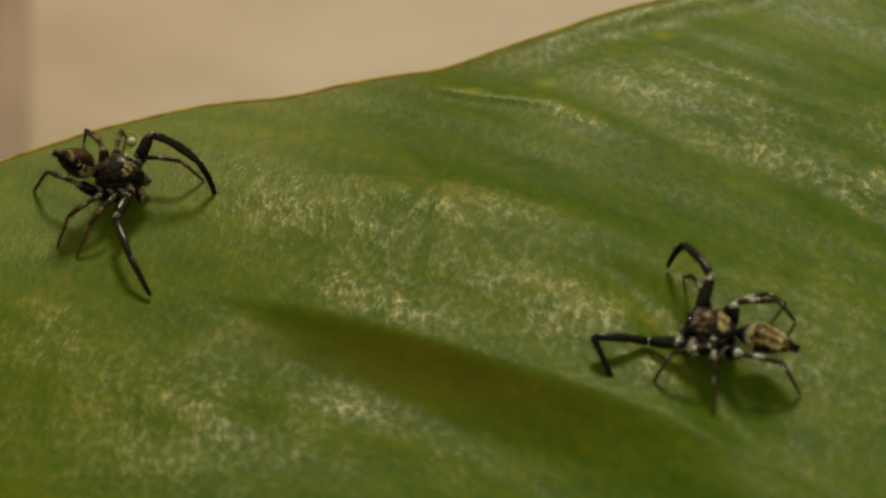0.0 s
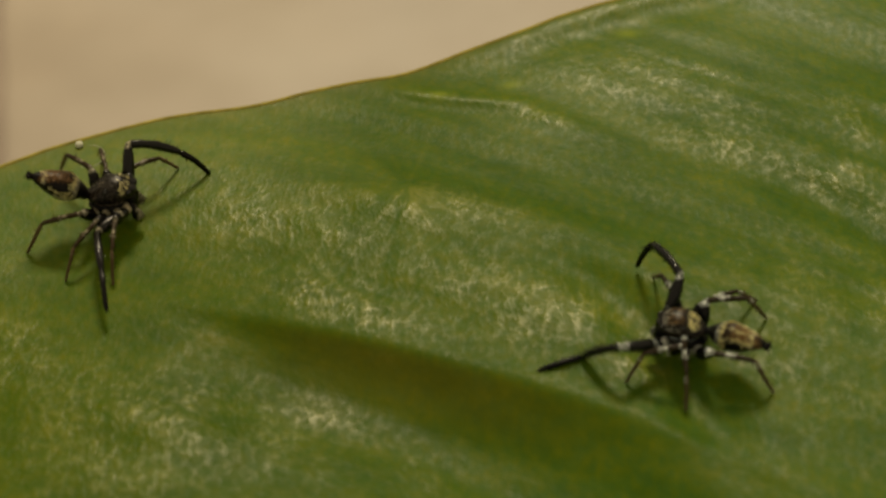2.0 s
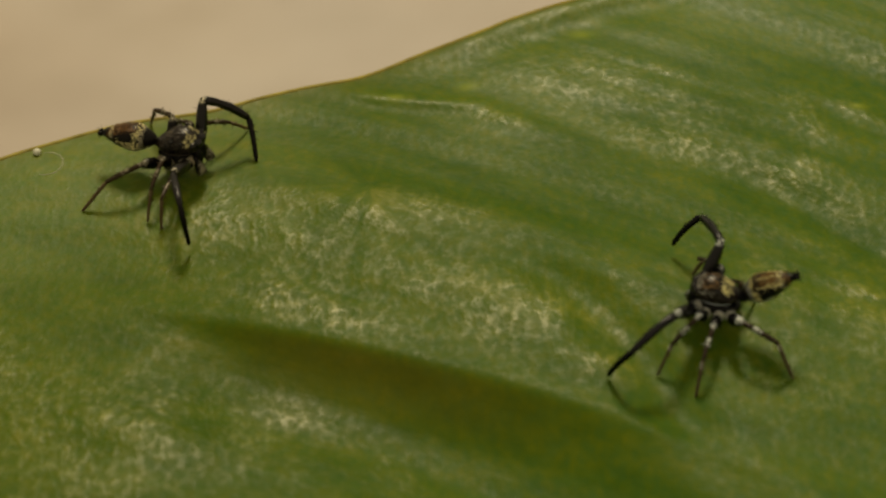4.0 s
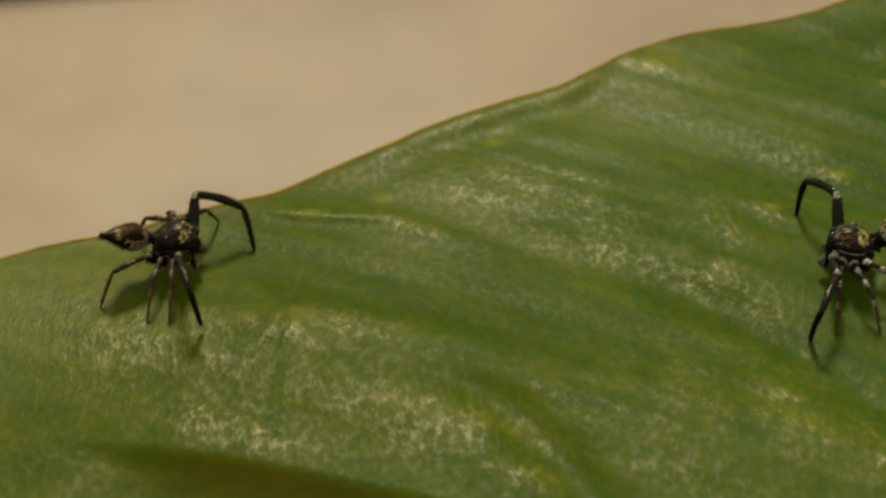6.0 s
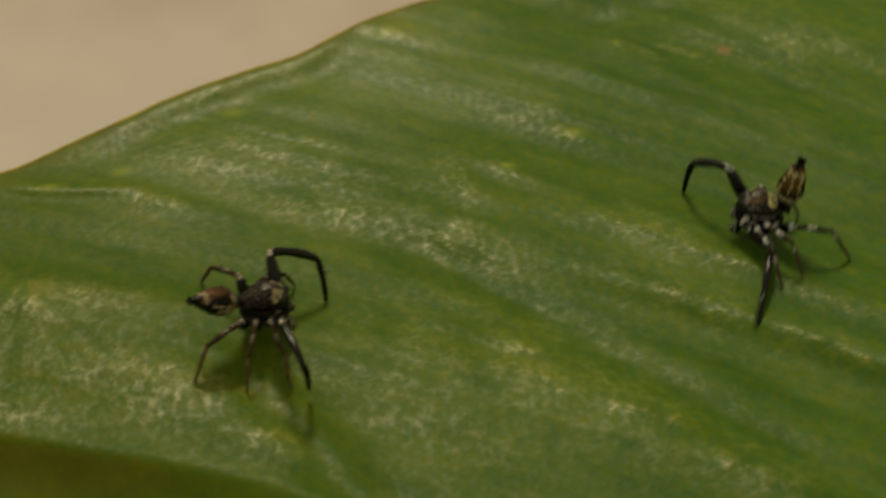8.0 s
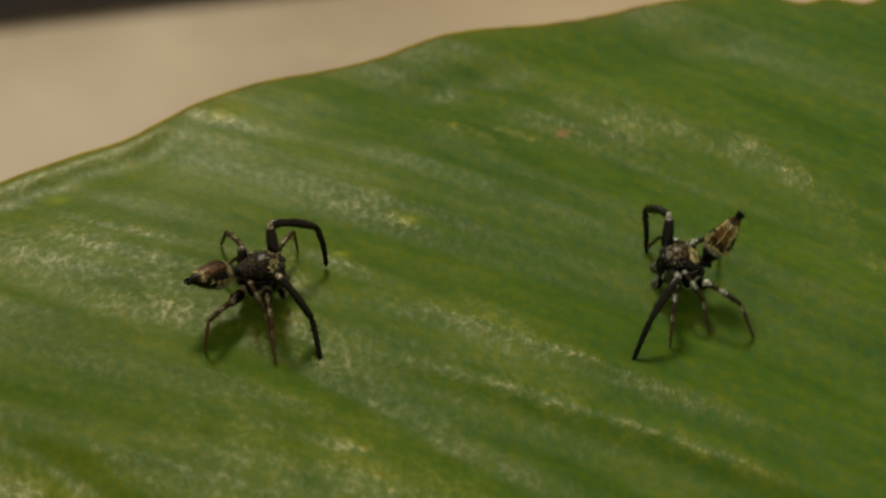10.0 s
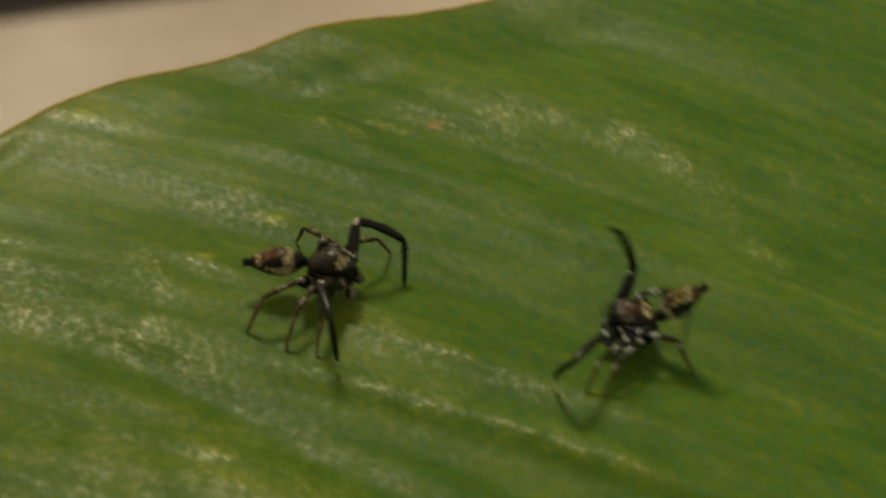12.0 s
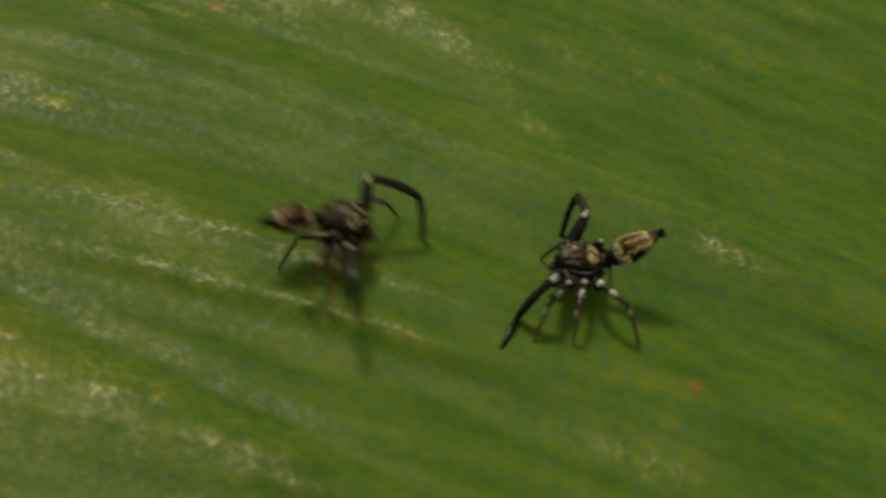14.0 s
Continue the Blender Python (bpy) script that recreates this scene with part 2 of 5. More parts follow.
def side_vein(x):
    """Where the strong side vein runs, as a value of vein()."""
    return 34.45 - 0.63 * np.logaddexp(0, (x - 36) / 3)


def edge_line(x):
    """The leaf's far edge, in millimetres."""
    d = np.clip(x, -25, 74) - 24
    y = 20.534 + 0.36382 * d - 5.919e-3 * d**2 - 1.3066e-4 * d**3 + 2.8636e-6 * d**4 + 2.6232e-8 * d**5 - 7.3254e-10 * d**6
    l, r = np.minimum(x + 25, 0), np.maximum(x - 74, 0)
    y = y + 0.62 * l - 0.012 * l**2 - 0.33 * r - 0.011 * r**2
    y = y - 1.1 * bell(x - 64.3, 1.3) - 0.9 * bell(x - 68.6, 1.2) + 0.8 * bell(x - 60.2, 2.6) + 0.3 * bell(x - 54, 3) + 0.4 * bell(x - 74.5, 1.6)
    y = y - 0.4 * bell(x + 22, 6) + 0.3 * bell(x + 14, 3) - 0.5 * bell(x - 0.5, 2.6) + 0.45 * bell(x - 10.5, 3.5) - 0.45 * bell(x - 18.5, 2.3) + 0.5 * bell(x - 25.5, 3.5) - 0.55 * bell(x - 35.5, 3)
    return y + 0.05 * np.sin(x * 0.9) + 0.04 * np.sin(x * 0.37 + 1)


def near_edge_line(x):
    return np.minimum(-46 - 50 * (1 - ((x - 29) / 104) ** 2), edge_line(x) - 0.5)


def wrinkle_line(x):
    return 8.5 - 0.33 * x + 0.014 * x * x


def wrinkle_run(x):
    return np.clip((x + 1.2) / 2.0, 0, 1) * np.clip((8.0 - x) / 1.2, 0, 1)


def leaf_height(x, y):
    """Height of the leaf's upper side, in millimetres."""
    x, y = np.asarray(x, float), np.asarray(y, float)
    v = vein(x, y)
    fade = 1 / (1 + np.exp((x - 22) / 5))
    # the deep fold near the stalk end: a sharp crest, a shaded flank below it, and a slow rise again
    start = 1 / (1 + np.exp(-(x + 9.5) / 1.8))
    u = CREST - 0.004 * np.maximum(x - 4, 0) ** 2 - v
    u = 0.22 * np.logaddexp(0, u / 0.22)
    wide = 5.5 + 4.0 / (1 + np.exp(-(x - 1) / 2.5))
    drop = 0.235 * wide * (1 - (1 - np.minimum(u / wide, 1)) ** 3)
    back = np.clip((u - 0.7 * wide) / 16, 0, 1)
    h = -drop * (1 - back * back * (3 - 2 * back)) * start / (1 + np.exp((x - 13.5) / 4.0))
    h = h + 0.35 * bell(v + 2.5, 3.8) * fade
    # shallow pleats between the veins
    h = h + (0.20 * np.sin((v - 13.0) * 0.36 + 0.6) + 0.13 * np.sin(v * 0.23 + 0.07 * x)) * (1 - fade) + 0.04 * np.sin(v * 0.83 + 1.3 + 0.05 * x)
    h = h + 0.017 * np.sin(v * 2.3 + 0.9 * np.sin(x * 0.11)) * (0.6 + 0.4 * np.sin(x * 0.17 + v * 0.3))
    h = h + 0.15 * swelling(x, v)
    # the pleats beyond the fold: a short cross crease, a broad trough and two low ribs
    e = y + 18
    cross = x - 14.7 + 0.25 * e + 0.025 * e * np.abs(e)
    h = h - 0.48 * bell(cross + 0.6, 1.7) * window(y, -22, -8, 1.8)
    h = h - 0.30 * bell(v - 6.4 + 0.55 * (x - 28), 2.3) * window(x, 22, 44, 2.5)
    h = h + 0.12 * bell(v - 12.3, 1.1) * window(x, 29, 50, 3) + 0.09 * bell(v - 17.5, 1.0) * window(x, 33, 48, 3)
    # the strong side vein runs along a low step, with a swell beyond it and a trough by the edge
    crest = v - side_vein(x)
    on = 1 / (1 + np.exp(-(x - 27) / 3)) / (1 + np.exp((x - 72) / 4))
    h = h + 0.34 * on * np.exp(-(np.sqrt(crest**2 + 0.25) - 0.5) / 3.5) + 0.42 * on * bell(crest - 4.2, 2.6)
    gap = edge_line(x) - y
    h = h - 0.55 * bell(gap - 5.5, 2.5) / (1 + np.exp(-(x - 30) / 2.5)) / (1 + np.exp((x - 58) / 4))
    # wrinkles by the edge and its curled lip
    d = edge_line(x) - y
    g = y - wrinkle_line(x)
    h = h + wrinkle_run(x) * (0.10 * bell(g, 0.5) - 0.05 * bell(g + 1.0, 0.8))
    lip = 1 / (1 + np.exp(-(x - 6) / 1.5)) / (1 + np.exp((x - 21) / 0.8))
    h = h + 0.22 * lip * bell(d - 0.5, 1.0) - 0.10 * lip * bell(d - 2.6, 1.2)
    return h - 0.002 * np.maximum(x - 75, 0) ** 2 - 0.002 * np.maximum(-28 - x, 0) ** 2


PATCHES = []


def swelling(x, v):
    """How far the leaf swells between its veins, 0 to 1: the painted sheen sits on these swellings."""
    total = 0.0
    for px, py, l, w, k in PATCHES:
        d = ((x - px) / (1.6 * l + 1.5)) ** 2 + ((v - vein(px, py)) / (1.3 * w + 0.7)) ** 2
        total = total + (k * np.exp(-d)) ** 4
    return np.asarray(total) ** 0.25


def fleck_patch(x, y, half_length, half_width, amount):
    """A patch of painted sheen, in pale flecks, that lies along the veins."""
    PATCHES.append((x, y, half_length, half_width, amount))


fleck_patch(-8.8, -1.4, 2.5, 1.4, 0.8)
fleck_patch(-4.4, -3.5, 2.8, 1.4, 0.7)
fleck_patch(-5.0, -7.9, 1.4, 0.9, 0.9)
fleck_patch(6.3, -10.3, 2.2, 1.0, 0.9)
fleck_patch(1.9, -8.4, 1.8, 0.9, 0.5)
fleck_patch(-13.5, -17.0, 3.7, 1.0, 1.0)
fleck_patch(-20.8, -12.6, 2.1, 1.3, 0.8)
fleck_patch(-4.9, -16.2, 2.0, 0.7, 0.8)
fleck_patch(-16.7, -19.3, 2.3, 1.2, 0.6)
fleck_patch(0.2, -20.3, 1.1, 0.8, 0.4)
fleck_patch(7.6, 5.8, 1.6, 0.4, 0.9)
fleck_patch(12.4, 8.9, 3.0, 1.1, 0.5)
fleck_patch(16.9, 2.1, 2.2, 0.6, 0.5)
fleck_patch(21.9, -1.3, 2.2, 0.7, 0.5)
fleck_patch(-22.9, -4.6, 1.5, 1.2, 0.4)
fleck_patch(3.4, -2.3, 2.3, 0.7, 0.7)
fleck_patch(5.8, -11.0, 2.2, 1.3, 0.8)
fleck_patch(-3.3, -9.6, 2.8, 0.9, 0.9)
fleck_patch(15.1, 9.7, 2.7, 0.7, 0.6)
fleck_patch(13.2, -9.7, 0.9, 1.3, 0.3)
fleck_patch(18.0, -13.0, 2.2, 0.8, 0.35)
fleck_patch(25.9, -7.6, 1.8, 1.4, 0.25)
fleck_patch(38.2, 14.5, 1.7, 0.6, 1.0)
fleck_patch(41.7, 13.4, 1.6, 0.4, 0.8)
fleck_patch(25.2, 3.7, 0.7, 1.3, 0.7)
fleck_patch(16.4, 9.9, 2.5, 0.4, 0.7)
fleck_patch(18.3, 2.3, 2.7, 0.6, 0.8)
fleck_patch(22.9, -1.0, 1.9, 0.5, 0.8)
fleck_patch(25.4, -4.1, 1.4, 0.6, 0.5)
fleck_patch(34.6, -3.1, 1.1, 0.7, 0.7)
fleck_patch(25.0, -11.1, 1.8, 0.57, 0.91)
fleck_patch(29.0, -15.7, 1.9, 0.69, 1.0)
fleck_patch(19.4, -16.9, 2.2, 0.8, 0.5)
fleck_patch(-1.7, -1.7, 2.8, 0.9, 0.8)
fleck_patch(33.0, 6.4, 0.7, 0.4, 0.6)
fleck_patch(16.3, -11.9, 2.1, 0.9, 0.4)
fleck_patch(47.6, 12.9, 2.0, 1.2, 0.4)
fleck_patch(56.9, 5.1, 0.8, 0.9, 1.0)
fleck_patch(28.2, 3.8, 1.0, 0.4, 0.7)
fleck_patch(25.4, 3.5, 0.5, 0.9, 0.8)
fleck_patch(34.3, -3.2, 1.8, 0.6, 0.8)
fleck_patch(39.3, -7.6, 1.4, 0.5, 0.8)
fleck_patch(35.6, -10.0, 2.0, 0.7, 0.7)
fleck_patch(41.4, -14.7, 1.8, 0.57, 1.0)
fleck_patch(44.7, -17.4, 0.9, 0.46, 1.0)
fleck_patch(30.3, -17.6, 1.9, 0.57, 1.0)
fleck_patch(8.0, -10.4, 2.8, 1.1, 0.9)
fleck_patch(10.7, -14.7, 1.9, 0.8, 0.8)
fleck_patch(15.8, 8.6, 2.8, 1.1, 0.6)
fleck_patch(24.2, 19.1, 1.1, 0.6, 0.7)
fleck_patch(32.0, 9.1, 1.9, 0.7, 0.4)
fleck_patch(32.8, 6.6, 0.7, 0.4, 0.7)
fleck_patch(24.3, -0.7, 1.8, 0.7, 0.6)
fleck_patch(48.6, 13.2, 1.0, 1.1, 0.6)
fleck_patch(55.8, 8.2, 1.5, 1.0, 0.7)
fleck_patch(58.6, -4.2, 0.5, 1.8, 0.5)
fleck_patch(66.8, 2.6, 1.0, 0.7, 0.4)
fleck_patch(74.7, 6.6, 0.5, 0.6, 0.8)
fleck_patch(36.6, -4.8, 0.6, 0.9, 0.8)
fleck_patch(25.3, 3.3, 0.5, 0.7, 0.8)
fleck_patch(32.6, 6.6, 0.8, 0.4, 0.8)
fleck_patch(29.9, 8.8, 1.3, 0.5, 0.4)
fleck_patch(28.1, 4.0, 0.5, 0.4, 0.7)
fleck_patch(23.0, -1.3, 1.6, 0.8, 0.6)
fleck_patch(29.5, -17.1, 1.2, 0.69, 1.0)
fleck_patch(24.8, -13.2, 2.2, 1.15, 0.65)
fleck_patch(63.9, -18.1, 1.2, 0.92, 1.0)
fleck_patch(66.8, -1.8, 1.2, 0.7, 0.4)
fleck_patch(70.2, -1.3, 0.4, 0.5, 0.8)
fleck_patch(78.4, 1.0, 0.7, 0.7, 0.5)
fleck_patch(35.2, -3.8, 1.1, 1.1, 0.7)
fleck_patch(27.7, -15.3, 2.1, 1.15, 0.91)
fleck_patch(34.4, -23.2, 1.6, 0.8, 0.91)
fleck_patch(36.3, -26.3, 1.4, 0.46, 1.0)
fleck_patch(53.5, -30.4, 1.5, 0.8, 0.78)
fleck_patch(44.6, -17.8, 1.2, 0.34, 1.0)
fleck_patch(58.2, -3.3, 0.7, 1.6, 0.5)
fleck_patch(63.4, 1.3, 1.2, 0.8, 0.5)
# wide thin belts that join them
fleck_patch(44.0, 14.0, 5.5, 1.2, 0.35)
fleck_patch(52.0, 11.0, 4.5, 1.2, 0.40)
fleck_patch(57.5, 2.0, 1.6, 2.2, 0.35)
fleck_patch(28.0, -15.5, 4.5, 2.0, 0.55)
fleck_patch(33.0, -21.5, 4.0, 1.7, 0.50)
fleck_patch(22.0, -11.0, 4.0, 1.7, 0.45)
fleck_patch(26.0, -8.6, 4.0, 1.1, 0.30)
fleck_patch(43.0, -11.5, 3.0, 0.8, 0.35)
fleck_patch(37.0, -11.0, 5.0, 1.1, 0.40)
fleck_patch(14.0, 8.0, 6.0, 2.0, 0.35)
fleck_patch(20.0, 1.5, 6.0, 1.2, 0.35)
fleck_patch(-3.0, -6.0, 7.0, 3.0, 0.35)
fleck_patch(-9.2, -1.4, 4.0, 2.2, 0.50)
fleck_patch(-21.5, -11.0, 2.0, 1.3, 0.85)
fleck_patch(-16.5, -16.2, 4.5, 2.2, 0.60)
fleck_patch(-15.5, -20.3, 3.5, 1.8, 0.50)
fleck_patch(-9.5, -16.4, 4.5, 1.5, 0.55)
fleck_patch(-20.5, -18.5, 2.5, 1.8, 0.45)
fleck_patch(-8.0, -18.8, 3.0, 1.0, 0.40)
fleck_patch(8.0, -10.5, 5.0, 1.8, 0.40)


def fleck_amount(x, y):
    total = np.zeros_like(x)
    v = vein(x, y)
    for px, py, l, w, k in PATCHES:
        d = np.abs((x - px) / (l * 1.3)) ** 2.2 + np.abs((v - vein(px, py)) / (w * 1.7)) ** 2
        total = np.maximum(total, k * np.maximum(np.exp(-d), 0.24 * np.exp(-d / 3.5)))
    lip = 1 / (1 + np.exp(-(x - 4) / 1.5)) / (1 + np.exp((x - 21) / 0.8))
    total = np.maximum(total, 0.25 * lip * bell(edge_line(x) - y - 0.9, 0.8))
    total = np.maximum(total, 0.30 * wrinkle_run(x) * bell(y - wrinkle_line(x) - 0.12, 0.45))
    # a faint trace of the painted sheen elsewhere
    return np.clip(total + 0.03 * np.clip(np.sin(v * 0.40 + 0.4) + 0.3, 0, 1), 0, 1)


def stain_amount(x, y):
    """The brownish strip in the fold, with shade of its flank painted in."""
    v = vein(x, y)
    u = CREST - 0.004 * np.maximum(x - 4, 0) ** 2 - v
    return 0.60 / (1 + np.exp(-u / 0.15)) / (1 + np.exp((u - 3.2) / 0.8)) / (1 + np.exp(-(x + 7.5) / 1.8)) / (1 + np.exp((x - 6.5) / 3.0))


def spot_amount(x, y):
    out = np.zeros_like(x)
    for px, py, r in ((44.4, 12.85, 0.36), (57.6, -26.35, 0.36)):
        out = np.maximum(out, 0.6 * np.exp(-((x - px) ** 2 + (y - py) ** 2) / r**2))
    return out


def pale_amount(x, y):
    """Where brighter light is painted in as paler, yellower green: stalk end, lip, wrinkle, far side."""
    d = edge_line(x) - y
    stalk_end = 0.75 / (1 + np.exp((x + 6.5) / 3.0)) / (1 + np.exp((d - 9.5) / 2.0))
    lip = 0.55 / (1 + np.exp(-(x - 6) / 1.5)) / (1 + np.exp((x - 20.5) / 0.7)) * bell(d - 0.7, 0.9)
    ridge = 0.3 * wrinkle_run(x) * bell(y - wrinkle_line(x), 0.33)
    far_side = 0.33 * (1 - 0.85 * window(x, 33, 90, 2)) / (1 + np.exp(-(x - 6) / 3.0)) / (1 + np.exp((d - 11) / 2.0))
    return np.maximum(np.maximum(stalk_end, lip), np.maximum(ridge, far_side))


def yellow_amount(x, y):
    out = np.zeros_like(x)
    for px, py, r in ((2.0, 8.1, 0.40), (13.5, 13.2, 0.5), (6.3, 8.8, 0.4), (33.0, 6.5, 0.45), (24.2, 19.1, 0.5), (28.4, 4.2, 0.3)):
        out = np.maximum(out, 0.6 * np.exp(-(((x - px) / 1.5) ** 2 + (y - py) ** 2) / r**2))
    return out


def grid_mesh(name, xs, rows, top, bottom, lift):
    nx = len(xs)
    s = np.linspace(0, 1, rows) ** 1.6
    X = np.repeat(xs[:, None], rows, 1)
    Y = top(xs)[:, None] * (1 - s) + bottom(xs)[:, None] * s
    Z = lift(X, Y)
    verts = np.stack([X, Y, Z], -1).reshape(-1, 3) * MM
    i = (np.arange(nx - 1)[:, None] * rows + np.arange(rows - 1)[None]).ravel()
    faces = np.stack([i, i + 1, i + rows + 1, i + rows], 1)
    me = bpy.data.meshes.new(name)
    me.from_pydata(verts.tolist(), [], faces.tolist())
    idx = np.empty(len(me.loops), np.int32)
    me.loops.foreach_get("vertex_index", idx)
    fx, fy = X.ravel()[idx], Y.ravel()[idx]
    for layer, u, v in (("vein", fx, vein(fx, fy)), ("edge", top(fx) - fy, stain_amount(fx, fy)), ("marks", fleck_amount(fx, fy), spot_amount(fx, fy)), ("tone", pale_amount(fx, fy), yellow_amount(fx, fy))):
        uv = me.uv_layers.new(name=layer)
        uv.data.foreach_set("uv", np.stack([u, v], 1).ravel().astype(np.float32))
    me.polygons.foreach_set("use_smooth", [True] * len(me.polygons))
    me.update()
    return me


def build_leaf():
    me = grid_mesh("leaf", np.concatenate([np.linspace(-75, -28, 60)[:-1], np.linspace(-28, 85, 600), np.linspace(85, 133, 60)[1:]]),
                   420, edge_line, near_edge_line, leaf_height)
    me.materials.append(LEAF)
    ob = new("leaf", me)
    solid = ob.modifiers.new("thickness", "SOLIDIFY")
    solid.thickness, solid.offset = 0.35 * MM, -1
    tagged(ob, "broad glossy green leaf with pale flecks and parallel veins", "leaf")
    margin = ribbon("margin", [(x, edge_line(x)) for x in np.linspace(-74, 132, 420)], 0.17, MARGIN, ob)
    tagged(margin, "thin yellowish rolled leaf margin")
    ribbon("vein", [(x, side_vein(x) - SLOPE * x - BEND * x * x) for x in np.linspace(27, 78, 140)], 0.36, VEIN, ob, sink=0.955)
    build_stalk(ob)
    return ob


def build_stalk(leaf):
    """The stalk, from the leaf's base down to the floor."""
    bm, rings, n = bmesh.new(), [], 12
    for k in range(25):
        s = k / 24
        c = Vector((-73.5 - 42 * math.sin(s * math.pi / 2), -47.5 - 6 * s, -0.6 - (150 - 0.6) * (1 - math.cos(s * math.pi / 2)) - 0.4 * s))
        d = Vector((-42 * math.cos(s * math.pi / 2), -4, -150 * math.sin(s * math.pi / 2))).normalized()
        a = d.cross(Vector((0, 1, 0))).normalized()
        b = d.cross(a)
        r = 1.1 + 1.9 * s
        rings.append([bm.verts.new((c + (a * math.cos(2 * math.pi * j / n) + b * math.sin(2 * math.pi * j / n)) * r) * MM) for j in range(n)])
    for a, b in zip(rings, rings[1:]):
        for j in range(n):
            bm.faces.new((a[j], a[(j + 1) % n], b[(j + 1) % n], b[j]))
    bm.faces.new(rings[0])
    bm.faces.new(rings[-1])
    bmesh.ops.recalc_face_normals(bm, faces=bm.faces)
    part("stalk", bm, VEIN, leaf, "green leaf stalk", smooth=True)


def ribbon(name, line, radius, mat, parent, sink=0.5, n=8):
    """A thin cord laid along the leaf, sunk into it by a share of its radius."""
    bm, rings = bmesh.new(), []
    for k, (x, y) in enumerate(line):
        x2, y2 = line[min(k + 1, len(line) - 1)]
        x1, y1 = line[max(k - 1, 0)]
        d = Vector((x2 - x1, y2 - y1, 0)).normalized()
        side = Vector((-d.y, d.x, 0))
        r = radius * min(1, 8 * k / len(line) + 0.1, 8 * (len(line) - k) / len(line) + 0.1)
        c = Vector((x, y, float(leaf_height(x, y)) - r * sink))
        rings.append([bm.verts.new((c + (side * math.cos(2 * math.pi * j / n) + Vector((0, 0, 1)) * math.sin(2 * math.pi * j / n)) * r) * MM) for j in range(n)])
    for a, b in zip(rings, rings[1:]):
        for j in range(n):
            bm.faces.new((a[j], a[(j + 1) % n], b[(j + 1) % n], b[j]))
    bmesh.ops.recalc_face_normals(bm, faces=bm.faces)
    return part(name, bm, mat, parent, smooth=True)


# ------------------------------------------------------------------ the room beneath
def box_bm(x0, x1, y0, y1, z0, z1, bevel=0.0):
    bm = bmesh.new()
    bmesh.ops.create_cube(bm, size=1)
    for v in bm.verts:
        v.co = Vector((x0 if v.co.x < 0 else x1, y0 if v.co.y < 0 else y1, z0 if v.co.z < 0 else z1))
    if bevel:
        bmesh.ops.bevel(bm, geom=bm.edges[:], offset=bevel, segments=2, affect="EDGES")
    return bm


def part(name, bm, mat, parent=None, label="", smooth=False):
    me = bpy.data.meshes.new(name)
    if smooth:
        for f in bm.faces:
            f.smooth = True
    bm.to_mesh(me)
    bm.free()
    me.materials.append(mat)
    ob = new(name, me)
    if parent is not None:
        ob.parent = parent
    if label:
        tagged(ob, label)
    return ob


build_leaf()
FLOOR_Z = -0.150


def build_droplet():
    x, y = -18.6, 4.95
    z = float(leaf_height(x, y))
    bm = shaped(ball(18, 12), lambda a, b, c: (0.24 * a, 0.24 * b, 0.20 * c + 0.12))
    drop = part("silk_knot", bm, SILK, smooth=True)
    drop.matrix_world = pose(x * MM, y * MM, z * MM)
    tagged(drop, "tiny white silk knot stuck to the leaf", "silk")
    line = []
    for k in range(40):
        a = radians(100 - 215 * k / 39)
        line.append((x + 0.55 + 0.95 * math.cos(a), y - 0.95 + 1.0 * math.sin(a)))
    thread = ribbon("silk_thread", line, 0.045, THREAD, None, sink=0.3)
    tagged(thread, "thin pale loop of silk lying on the leaf", "silk")
    return drop


def build_room():
    size, gap, x0, y0, n = 0.345, 0.0065, -0.0478, 0.055, 8
    floor = part("floor", box_bm(x0 - n * size, x0 + n * size, y0 - n * size, y0 + n * size, FLOOR_Z - 0.05, FLOOR_Z - 0.003), GROUT)
    tagged(floor, "tan tiled floor with brown joints", "floor", kind="structure")
    first = None
    for i in range(-n, n):
        for j in range(-n, n):
            if first is None:
                first = part("tile", box_bm(gap / 2, size - gap / 2, gap / 2, size - gap / 2, -0.004, 0, 0.001), TILE, floor)
                tile = first
            else:
                tile = new("tile", first.data)
                tile.parent = floor
            tile.location = (x0 + i * size, y0 + j * size, FLOOR_Z)
    floor.matrix_world = Matrix.Rotation(radians(6.0), 4, "Z")
    board = part("doormat", box_bm(-1.0, 1.0, 0.265, 0.80, FLOOR_Z, FLOOR_Z + 0.006, 0.002), SLATE)
    board.matrix_world = Matrix.Rotation(radians(-0.8), 4, "Z")
    tagged(board, "dark slate-grey flat mat lying on the tiles", "mat")


build_room()


# ------------------------------------------------------------------ spiders
def ball(n=20, m=14):
    bm = bmesh.new()
    bmesh.ops.create_uvsphere(bm, u_segments=n, v_segments=m, radius=1)
    return bm


def shaped(bm, f):
    for v in bm.verts:
        v.co = Vector(f(*v.co)) * MM
    bmesh.ops.recalc_face_normals(bm, faces=bm.faces)
    return bm


